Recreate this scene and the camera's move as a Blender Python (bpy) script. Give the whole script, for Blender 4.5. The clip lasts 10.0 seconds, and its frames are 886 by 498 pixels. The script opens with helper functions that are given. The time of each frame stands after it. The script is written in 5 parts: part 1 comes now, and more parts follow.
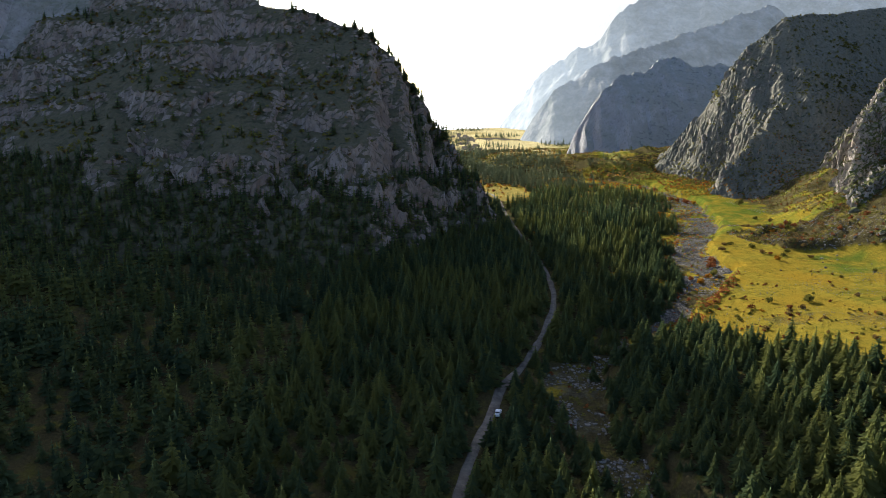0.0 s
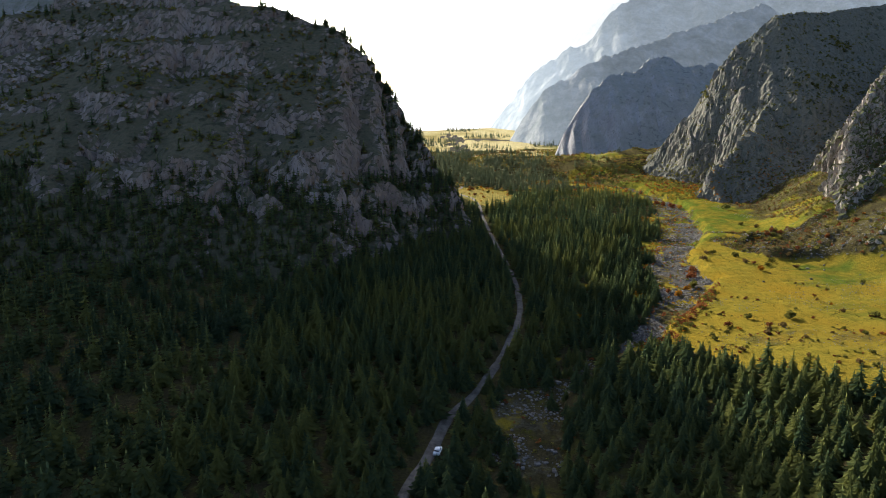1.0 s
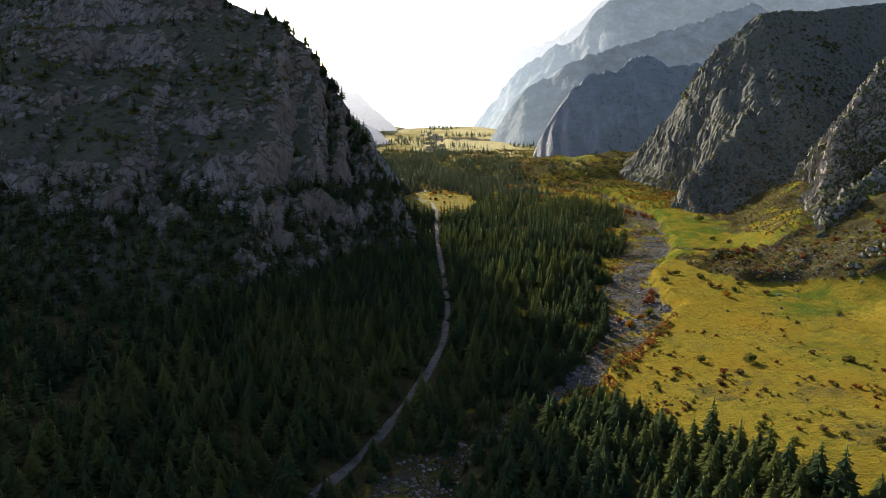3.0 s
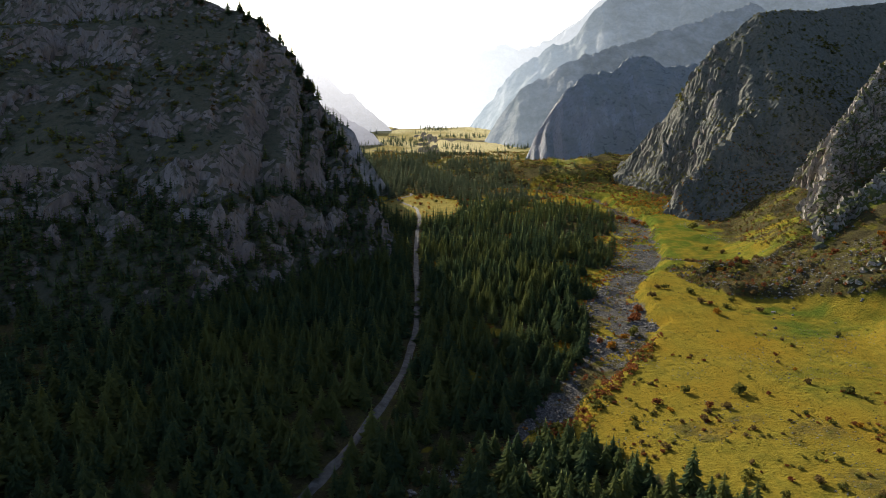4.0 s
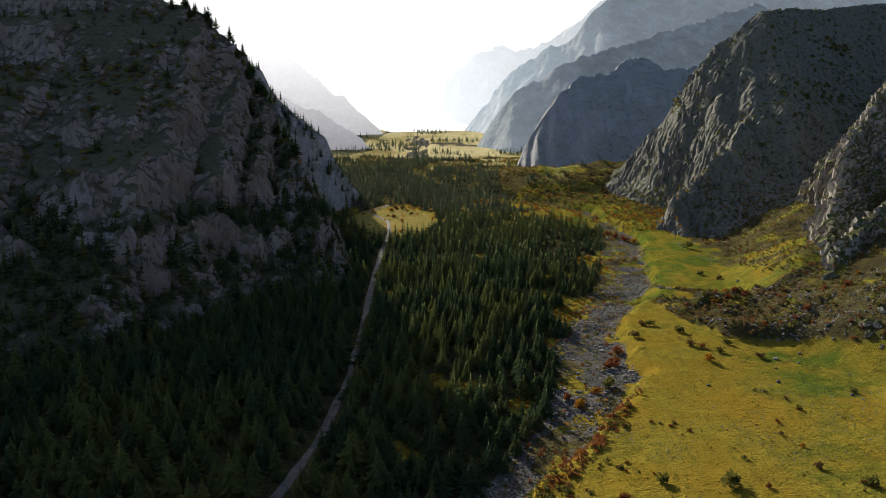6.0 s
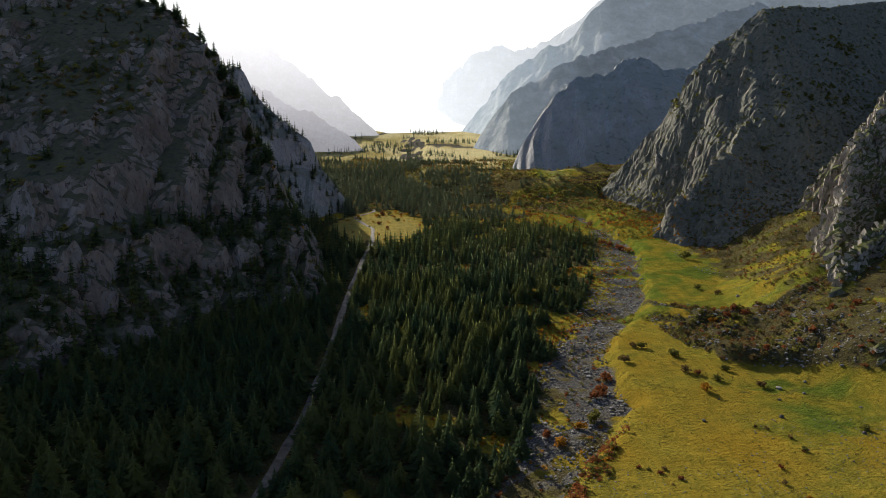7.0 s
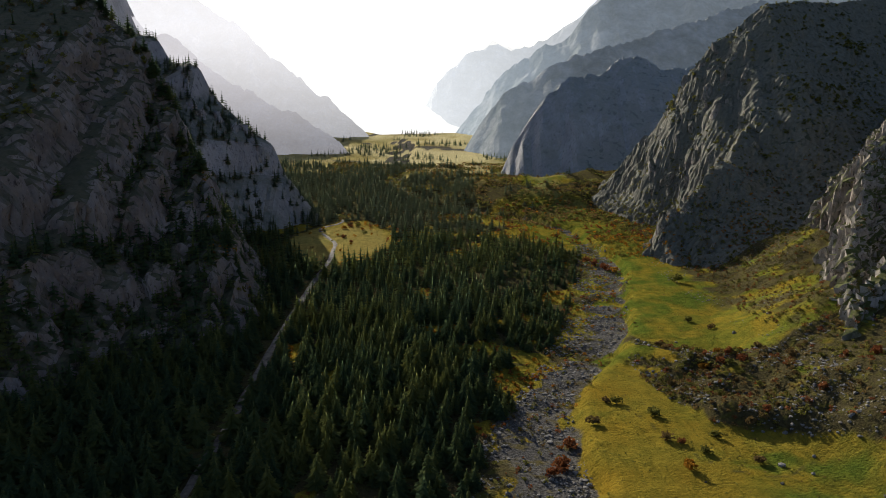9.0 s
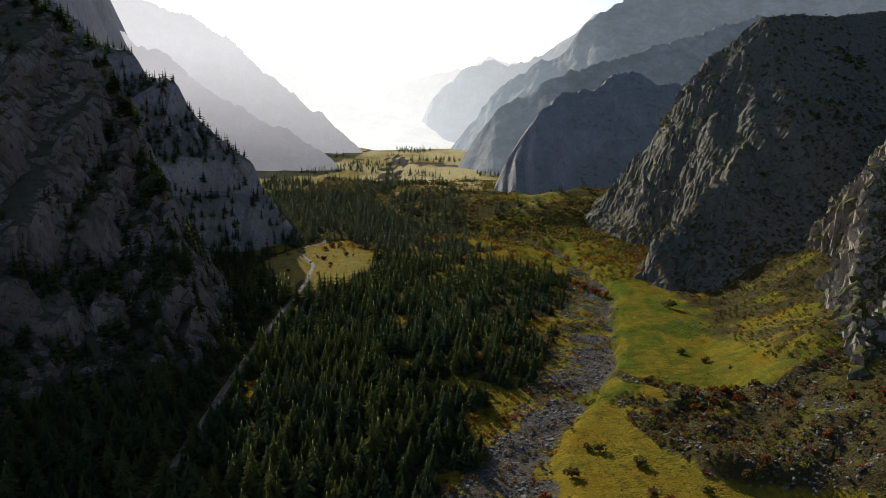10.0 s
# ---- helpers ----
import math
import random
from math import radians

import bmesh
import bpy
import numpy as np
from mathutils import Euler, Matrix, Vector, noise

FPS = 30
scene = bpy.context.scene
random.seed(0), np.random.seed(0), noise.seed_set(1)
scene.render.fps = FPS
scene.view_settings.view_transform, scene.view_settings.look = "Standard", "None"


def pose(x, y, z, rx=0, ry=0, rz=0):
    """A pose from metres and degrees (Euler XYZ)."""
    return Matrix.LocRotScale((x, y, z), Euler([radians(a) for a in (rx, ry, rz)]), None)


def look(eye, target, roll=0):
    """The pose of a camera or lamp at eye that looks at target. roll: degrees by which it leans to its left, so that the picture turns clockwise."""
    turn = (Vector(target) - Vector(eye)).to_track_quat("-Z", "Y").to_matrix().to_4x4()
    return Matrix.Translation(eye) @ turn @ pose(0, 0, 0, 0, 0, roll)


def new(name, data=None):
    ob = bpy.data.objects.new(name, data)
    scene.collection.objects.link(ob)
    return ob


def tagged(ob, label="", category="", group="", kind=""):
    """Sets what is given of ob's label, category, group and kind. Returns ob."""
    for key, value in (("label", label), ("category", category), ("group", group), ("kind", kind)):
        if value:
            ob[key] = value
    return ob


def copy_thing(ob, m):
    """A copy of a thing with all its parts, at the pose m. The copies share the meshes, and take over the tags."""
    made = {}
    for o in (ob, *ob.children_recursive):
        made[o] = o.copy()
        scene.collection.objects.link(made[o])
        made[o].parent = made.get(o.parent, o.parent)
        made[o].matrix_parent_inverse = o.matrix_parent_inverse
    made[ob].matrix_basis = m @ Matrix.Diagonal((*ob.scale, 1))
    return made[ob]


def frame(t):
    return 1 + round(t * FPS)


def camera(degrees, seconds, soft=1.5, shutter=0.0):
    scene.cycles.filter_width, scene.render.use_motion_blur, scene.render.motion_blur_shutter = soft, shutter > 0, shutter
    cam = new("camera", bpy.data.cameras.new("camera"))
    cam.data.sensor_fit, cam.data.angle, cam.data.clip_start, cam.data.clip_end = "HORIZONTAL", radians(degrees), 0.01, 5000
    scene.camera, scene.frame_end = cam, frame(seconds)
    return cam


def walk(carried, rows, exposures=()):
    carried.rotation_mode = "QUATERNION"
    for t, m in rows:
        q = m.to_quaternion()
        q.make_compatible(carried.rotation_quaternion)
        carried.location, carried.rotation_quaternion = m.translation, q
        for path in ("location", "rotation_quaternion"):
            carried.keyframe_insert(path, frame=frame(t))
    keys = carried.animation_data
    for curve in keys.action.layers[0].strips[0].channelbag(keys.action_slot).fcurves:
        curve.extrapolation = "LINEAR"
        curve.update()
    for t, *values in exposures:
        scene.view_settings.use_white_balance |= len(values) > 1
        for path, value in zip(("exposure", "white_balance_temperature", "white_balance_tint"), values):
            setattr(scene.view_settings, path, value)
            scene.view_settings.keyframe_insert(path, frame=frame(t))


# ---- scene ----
cam = camera(63.1, 10.0, soft=0.8)
PATH = [
    (0, (0.358, 0.951, 91.506), (0.364, 2.902, 91.066), -1.1),
    (0.5, (8.323, 11.18, 91.561), (8.332, 13.131, 91.119), -1.1),
    (1, (16.398, 21.456, 91.663), (16.411, 23.407, 91.222), -1.1),
    (1.5, (24.458, 31.679, 91.768), (24.474, 33.629, 91.325), -1.1),
    (2, (32.249, 41.877, 91.822), (32.269, 43.826, 91.377), -0.9),
    (2.5, (39.476, 52.049, 91.825), (39.498, 53.998, 91.377), -0.6),
    (2.7, (42.194, 56.267, 91.843), (42.221, 58.215, 91.394), -0.4),
    (4, (58.666, 84.633, 92.243), (58.696, 86.582, 91.792), 0.0),
    (4.5, (64.451, 95.877, 92.355), (64.48, 97.825, 91.904), 0.2),
    (5, (69.878, 107.368, 92.502), (69.904, 109.316, 92.05), 0.2),
    (5.5, (75.122, 118.904, 92.676), (75.143, 120.853, 92.225), 0.1),
    (5.7, (77.186, 123.494, 92.726), (77.208, 125.443, 92.28), 0.2),
    (7, (90.42, 153.207, 93.57), (90.436, 155.156, 93.124), 0.2),
    (7.5, (95.549, 164.67, 93.699), (95.563, 166.62, 93.252), 0.4),
    (8, (100.794, 176.215, 93.819), (100.806, 178.165, 93.373), 0.4),
    (8.5, (106.066, 187.667, 93.925), (106.076, 189.616, 93.477), 0.3),
    (9, (111.283, 198.774, 94.037), (111.292, 200.724, 93.59), 0.4),
    (9.5, (116.277, 209.247, 94.073), (116.288, 211.202, 93.651), 0.4),
    (10, (121.07, 219.171, 94.026), (121.079, 221.13, 93.619), 0.4),
]
walk(cam, [(t, look(eye, target, roll)) for t, eye, target, roll in PATH],
     exposures=[(0, 1.45), (2.5, 1.15), (5, 0.85), (7.5, 0.65), (9, 0.45), (10, 0.2)])

# ---- sun, sky, exposure ----
SUN_AZ, SUN_EL = radians(-26.0), radians(21.5)      # azimuth from +y towards +x
SUN_WAY = Vector((math.sin(SUN_AZ) * math.cos(SUN_EL), math.cos(SUN_AZ) * math.cos(SUN_EL), math.sin(SUN_EL)))
world = bpy.data.worlds.new("sky")
scene.world = world
world.use_nodes = True
wt = world.node_tree
sky = wt.nodes.new("ShaderNodeTexSky")
sky.sky_type = "NISHITA"
sky.sun_disc = False
sky.sun_elevation, sky.sun_rotation = SUN_EL, SUN_AZ
sky.altitude, sky.air_density, sky.dust_density, sky.ozone_density = 1800, 0.7, 6.0, 1.0
wt.links.new(sky.outputs[0], wt.nodes["Background"].inputs[0])
wt.nodes["Background"].inputs[1].default_value = 0.13
sun = new("sun", bpy.data.lights.new("sun", "SUN"))
sun.data.energy, sun.data.angle, sun.data.color = 5.0, radians(0.6), (1.0, 0.93, 0.81)
sun.matrix_world = look(SUN_WAY * 1000, (0, 0, 0))


# ---- numbers: noise, lines ----
def smooth(a, b, x):
    t = np.clip((x - a) / (b - a), 0, 1)
    return t * t * (3 - 2 * t)


def hashed(i, j, seed):
    n = (i.astype(np.int64) * 374761393 + j.astype(np.int64) * 668265263 + seed * 1442695041) & 0xFFFFFFFF
    n = ((n ^ (n >> 13)) * 1274126177) & 0xFFFFFFFF
    return ((n ^ (n >> 16)) & 0xFFFFFF) / float(0xFFFFFF)


def vnoise(x, y, seed):
    i, j = np.floor(x), np.floor(y)
    u, v = x - i, y - j
    u, v = u * u * (3 - 2 * u), v * v * (3 - 2 * v)
    a, b = hashed(i, j, seed), hashed(i + 1, j, seed)
    c, d = hashed(i, j + 1, seed), hashed(i + 1, j + 1, seed)
    return (a + (b - a) * u) * (1 - v) + (c + (d - c) * u) * v


def fbm(x, y, size, octaves, seed):
    """Noise from -1 to 1 with features of that size in metres."""
    out, amp, total = 0.0, 1.0, 0.0
    for k in range(octaves):
        f = 2.0 ** k / size
        ca, sa = math.cos(0.7 * k), math.sin(0.7 * k)
        out = out + amp * (2 * vnoise((x * ca - y * sa) * f, (x * sa + y * ca) * f, seed + 17 * k) - 1)
        total += amp
        amp *= 0.5
    return out / total


def cells(x, y, size, seed):
    """Worley cells: distance to the nearest point, and that cell's own random number and tilt."""
    x, y = x / size, y / size
    i, j = np.floor(x), np.floor(y)
    best = np.full(x.shape, 9.0)
    rnd, tilt = np.zeros(x.shape), np.zeros(x.shape)
    for di in (-1, 0, 1):
        for dj in (-1, 0, 1):
            px, py = i + di + hashed(i + di, j + dj, seed), j + dj + hashed(i + di, j + dj, seed + 5)
            d = (x - px) ** 2 + (y - py) ** 2
            near = d < best
            r1, r2, r3 = (hashed(i + di, j + dj, seed + k) for k in (9, 11, 13))
            best = np.where(near, d, best)
            rnd = np.where(near, r1, rnd)
            tilt = np.where(near, (x - px) * (2 * r2 - 1) + (y - py) * (2 * r3 - 1), tilt)
    return np.sqrt(best), rnd, tilt


def cells3(p, size, seed):
    """The same in space, for broken rock: each block's own step and tilt."""
    p = p / size
    i = np.floor(p)
    best = np.full(len(p), 9.0)
    out = np.zeros(len(p))
    for di in (-1, 0, 1):
        for dj in (-1, 0, 1):
            for dk in (-1, 0, 1):
                a, b = i[:, 0] + di + 57 * (i[:, 2] + dk), i[:, 1] + dj - 131 * (i[:, 2] + dk)
                q = p - np.stack([i[:, 0] + di + hashed(a, b, seed), i[:, 1] + dj + hashed(a, b, seed + 1), i[:, 2] + dk + hashed(a, b, seed + 2)], -1)
                d = (q * q).sum(1)
                near = d < best
                val = hashed(a, b, seed + 3) - 0.5 + 0.9 * (q[:, 0] * (2 * hashed(a, b, seed + 4) - 1) + q[:, 1] * (2 * hashed(a, b, seed + 5) - 1) + q[:, 2] * (2 * hashed(a, b, seed + 6) - 1))
                best, out = np.where(near, d, best), np.where(near, val, out)
    return out


def along(X, Y, line):
    """Distance to a polyline, the third (and fourth) value there, and the side (positive: to the right of its way)."""
    best = np.full(X.shape, 1e9)
    val, side = np.zeros(X.shape), np.zeros(X.shape)
    for a, b in zip(line[:-1], line[1:]):
        dx, dy = b[0] - a[0], b[1] - a[1]
        t = np.clip(((X - a[0]) * dx + (Y - a[1]) * dy) / (dx * dx + dy * dy), 0, 1)
        d = np.hypot(X - a[0] - t * dx, Y - a[1] - t * dy)
        near = d < best
        best = np.where(near, d, best)
        val = np.where(near, a[2] + (b[2] - a[2]) * t, val)
        side = np.where(near, (X - a[0]) * dy - (Y - a[1]) * dx, side)
    return best, val, side


def inside(X, Y, cx, cy, rx, ry, turn=0.0):
    """1 inside an uneven oval, falling to 0 outside."""
    c, s = math.cos(radians(turn)), math.sin(radians(turn))
    u, v = ((X - cx) * c + (Y - cy) * s) / rx, (-(X - cx) * s + (Y - cy) * c) / ry
    return 1 - smooth(0.75, 1.15, np.hypot(u, v) + 0.25 * fbm(X, Y, 14, 3, 77))


# ---- plan: the river bed (third value: half width), the road, the valley floor ----
RIVER = [(54, 90, 6), (46, 150, 7), (38, 185, 9), (42, 218, 10), (62, 246, 3.5), (84, 265, 3.5), (106, 298, 6.5), (122, 328, 9),
         (135, 362, 15), (138, 388, 12), (145, 410, 9), (158, 440, 11), (174, 480, 14), (185, 520, 13), (198, 575, 12),
         (205, 640, 7), (200, 700, 3), (172, 755, 2.5), (110, 800, 2.5), (70, 900, 4), (50, 1100, 18), (40, 1500, 30)]
ROAD = [(-6, 90, 0), (2, 130, 0), (4.5, 147, 0), (9, 167, 0), (14, 187, 0), (17.5, 205, 0), (26, 224, 0), (36, 250, 0), (45, 279, 0),
        (50, 307, 0), (52.5, 346, 0), (52, 396, 0), (50.5, 440, 0), (49.5, 484, 0), (49, 540, 0), (50, 590, 0), (47, 635, 0), (33, 668, 0)]
ROAD_ON = [(33, 668, 0), (29, 682, 0), (40, 705, 0), (41, 722, 0), (34, 745, 0)]


def terraces(h, step, warp, sharp):
    """Turns an even slope into ledges and cliffs."""
    t = h / step + warp
    f = t - np.floor(t)
    return h + step * sharp * (smooth(0.25, 0.75, f) - f)


def hump_front(X, Y):
    """Metres behind the front edge of the stony hump in the meadow."""
    return Y - np.interp(X, [170, 180, 185, 190, 206, 218, 228, 256, 300, 340], [430, 414, 400, 388, 382, 373, 360, 348, 336, 330]) + 5 * fbm(X, Y, 13, 3, 34)


def stony(X, Y):
    """How bare and overgrown the hump is."""
    g = hump_front(X, Y)
    band = smooth(-6, 0, g) * (1 - smooth(8, 15, g)) + (1 - smooth(2, 6, np.abs(Y - np.interp(X, [180, 190, 209, 232, 260], [435, 424, 421, 429, 439])))) * smooth(270, 240, X)
    rest = smooth(-5, 0, g) * (1 - smooth(52, 76, g)) * smooth(-0.4, 0.05, fbm(X, Y, 15, 3, 117) + 0.006 * (X - 212))
    return np.clip(np.maximum(band, rest), 0, 1) * smooth(174, 186, X + 4 * fbm(X, Y, 10, 2, 36)) * (1 - smooth(300, 330, X))


def floor_z(X, Y):
    z = 2.0 - 0.012 * (np.clip(Y, 100, 900) - 250)
    z = z + 0.085 * np.clip(52 - X, 0, 400) * (1 - smooth(420, 600, Y)) + 0.02 * np.clip(40 - X, 0, 600) * smooth(420, 600, Y)
    rise = 0.37 * (1 - smooth(640, 760, Y)) + 0.05
    z = z + rise * np.clip(X - 212 - 0.36 * np.clip(Y - 450, 0, 200) - 10 * fbm(X, Y, 50, 2, 3), 0, 900) * (1 + 0.2 * fbm(X, Y, 20, 3, 4))
    z = z + 0.05 * np.clip(335 - Y, 0, 120) * smooth(90, 140, X)
    z = z + (1.3 * fbm(X, Y, 9, 3, 5) + 0.9 * cells(X, Y, 4.5, 6)[1]) * smooth(225, 262, X) * smooth(410, 450, Y) * (1 - smooth(640, 760, Y))
    d, hw, side = along(X, Y, RIVER)
    left = side < 0
    deep = np.where(left, 1 - smooth(0, 40, d - hw), 1 - smooth(0.0, 3.6, d - hw + 5.0 * fbm(X, Y, 15, 3, 8)))
    z = z - np.where(left, 4.2, 4.4) * deep * (1 - 0.5 * smooth(700, 900, Y))
    z = z + (1.3 * fbm(X, Y, 13, 3, 21) + 0.5 * fbm(X, Y, 5, 2, 22)) * smooth(0, 6, hw + 3 - d)
    # rocky hump in the meadow, with its step towards the grass
    g = hump_front(X, Y)
    span = smooth(174, 190, X) * (1 - smooth(290, 330, X))
    hump = span * (0.55 * smooth(-6, 5, g) + 0.45 * smooth(-26, 6, g) * smooth(195, 225, X) + 0.45 * smooth(-6, 5, g) * (1 - smooth(195, 225, X))) * (1 - smooth(34, 70, g))
    z = z + hump * (np.interp(X, [178, 205, 260, 310], [1.5, 5.0, 9.0, 12.0]) + 3.4 * fbm(X, Y, 24, 3, 31) + 2.6 * fbm(X, Y, 9, 3, 32) + 1.6 * cells(X, Y, 5, 33)[1])
    g2 = Y - np.interp(X, [180, 190, 209, 232, 260], [437, 426, 423, 431, 441]) + 1.5 * fbm(X, Y, 9, 2, 35)
    z = z + 1.9 * span * smooth(-1.2, 0.8, g2) * (1 - smooth(5, 24, g2)) * smooth(270, 240, X)
    # raised bench further up the valley
    d2, _, _ = along(X, Y, [(185, 846, 0), (225, 842, 0), (275, 880, 0)])
    z = z + 12 * (1 - smooth(18, 84, d2 + 16 * fbm(X, Y, 60, 3, 41))) + (4.5 * fbm(X, Y, 25, 4, 42) + 1.5 * fbm(X, Y, 8, 3, 43)) * (1 - smooth(60, 130, d2)) + 0.12 * np.clip(Y - 830, 0, 60) * (1 - smooth(16, 60, d2))
    wide = smooth(60, 400, np.maximum(np.abs(X - 80) - 300, 0))
    z = z + 0.7 * fbm(X, Y, 38, 4, 51) + (0.28 + 0.2 * smooth(150, 190, X)) * fbm(X, Y, 7, 3, 52) + 0.8 * fbm(X + 0.4 * Y, 0.5 * Y, 24, 2, 54) * smooth(150, 200, X) + 30 * wide * (1 - smooth(900, 1200, Y)) * (0.4 + fbm(X, Y, 420, 3, 53))
    # the road lies on a level shelf
    dr, _, _ = along(X, Y, ROAD + ROAD_ON[1:])
    return z - 0.35 * (1 - smooth(2.0, 5.0, dr))


def ridge_z(X, Y, crest, front, back, toe=10.0, east=None, west=None, talus=0.0):
    """Height of a mountain with that crest line, falling to its two sides with the given slopes."""
    out = np.full(X.shape, -1e3)
    for a, b in zip(crest[:-1], crest[1:]):
        dx, dy = b[0] - a[0], b[1] - a[1]
        t = np.clip(((X - a[0]) * dx + (Y - a[1]) * dy) / (dx * dx + dy * dy), 0, 1)
        px, py = X - a[0] - t * dx, Y - a[1] - t * dy
        d = np.hypot(px, py)
        face = smooth(-0.5, 0.5, -py / np.maximum(d, 1e-6))
        fall = back + (front - back) * face
        if east:
            fall = fall + np.maximum(east - fall, 0) * smooth(0.05, 0.75, px / np.maximum(d, 1e-6))
        if west:
            fall = fall + np.maximum(west - fall, 0) * smooth(0.05, 0.75, -px / np.maximum(d, 1e-6))
        out = np.maximum(out, a[2] + (b[2] - a[2]) * t - fall * d)
    if talus:
        out = np.maximum(out, 0.5 * (out + talus))
    return np.logaddexp(0, out / toe) * toe - 2.0


CRESTS = {
    "left": [(43, 462, 0), (34, 474, 20), (25, 488, 37), (6, 520, 64), (-12, 540, 90), (-28, 550, 112), (-50, 552, 134), (-62, 553, 138), (-110, 562, 150),
             (-160, 592, 172), (-215, 640, 205)],
    "left_massif": [(-165, 625, 170), (-200, 660, 200), (-250, 690, 265), (-360, 740, 350), (-560, 800, 420)],
    "left_rear": [(-210, 668, 190), (-243, 745, 276), (-294, 900, 345), (-355, 1080, 420), (-440, 1250, 480)],
    "left_second": [(19, 728, 3), (-10, 725, 50), (-28, 724, 70), (-62, 722, 104), (-95, 728, 124), (-135, 745, 150), (-250, 820, 215), (-420, 900, 300)],
    "left_third": [(-14, 1240, 0), (-43, 1250, 25), (-69, 1260, 40), (-105, 1270, 61), (-144, 1285, 74), (-196, 1310, 101), (-262, 1340, 138), (-393, 1400, 208), (-560, 1450, 270)],
    "left_fourth": [(-9, 1560, -8), (-33, 1570, 12), (-68, 1580, 47), (-112, 1600, 80), (-162, 1620, 122), (-203, 1640, 145), (-249, 1660, 177), (-300, 1690, 217), (-377, 1730, 263), (-700, 1800, 360)],
    "right": [(257, 800, -2), (263, 790, 42), (276, 776, 62), (293, 758, 92), (300, 751, 106), (309, 745, 123), (328, 738, 142), (342, 738, 152), (381, 770, 159), (428, 800, 161), (465, 815, 166), (560, 830, 176), (760, 850, 200)],
    "right_spur": [(230, 602, 0), (240, 606, 22), (258, 617, 38), (290, 645, 57), (330, 700, 80)],
    "crag_side": [(247, 422, 6), (254, 433, 12), (270, 444, 20), (300, 460, 37), (342, 480, 60), (418, 500, 100)],
    "crag": [(249, 427, 6), (254, 440, 12), (263, 455, 18), (273, 475, 25), (287, 495, 33), (306, 530, 52), (322, 550, 67), (341, 565, 82), (365, 585, 103), (397, 606, 130), (478, 650, 190), (648, 680, 240)],
    "mid": [(185, 1030, -4), (195, 1030, 29), (208, 1032, 52), (227, 1036, 76), (261, 1046, 105), (293, 1055, 114), (322, 1070, 131), (343, 1080, 138), (365, 1085, 125), (387, 1090, 119), (520, 1130, 130), (760, 1150, 170)],
    "right_back": [(116, 1720, -31), (145, 1715, 4), (179, 1705, 56), (222, 1690, 112), (297, 1670, 166), (340, 1665, 187), (366, 1660, 198), (381, 1660, 229), (413, 1665, 256), (450, 1690, 285), (599, 1760, 361), (900, 1800, 480)],
    "right_low": [(135, 1330, -20), (152, 1325, 6), (173, 1318, 41), (205, 1308, 91), (238, 1310, 104), (287, 1310, 139), (340, 1330, 154), (414, 1360, 169), (640, 1450, 240)],
    "far": [(-104, 2300, -9), (-63, 2300, 55), (-22, 2300, 133), (89, 2300, 172), (263, 2300, 212), (395, 2350, 223), (646, 2400, 284), (1266, 2450, 420)],
    "far_right": [(257, 2000, 156), (363, 2000, 202), (416, 2000, 248), (468, 2000, 281), (550, 2020, 328), (690, 2050, 398), (1100, 2100, 520)],
    "far_mid": [(17, 1900, -14), (70, 1900, 44), (108, 1900, 101), (147, 1920, 140), (213, 1950, 177), (310, 2000, 195), (500, 2050, 220)],
    # added low ridge that glows white as a haze bank, hiding the plain
    "end": [(-420, 1960, 140), (-200, 1950, 112), (-90, 1950, 94), (-30, 1950, 88), (30, 1950, 70), (140, 1950, 48), (300, 1960, 50)],
    "far_left": [(-150, 2500, 0), (-230, 2520, 60), (-330, 2550, 160), (-480, 2600, 240), (-800, 2700, 330), (-1500, 2800, 500)],
}


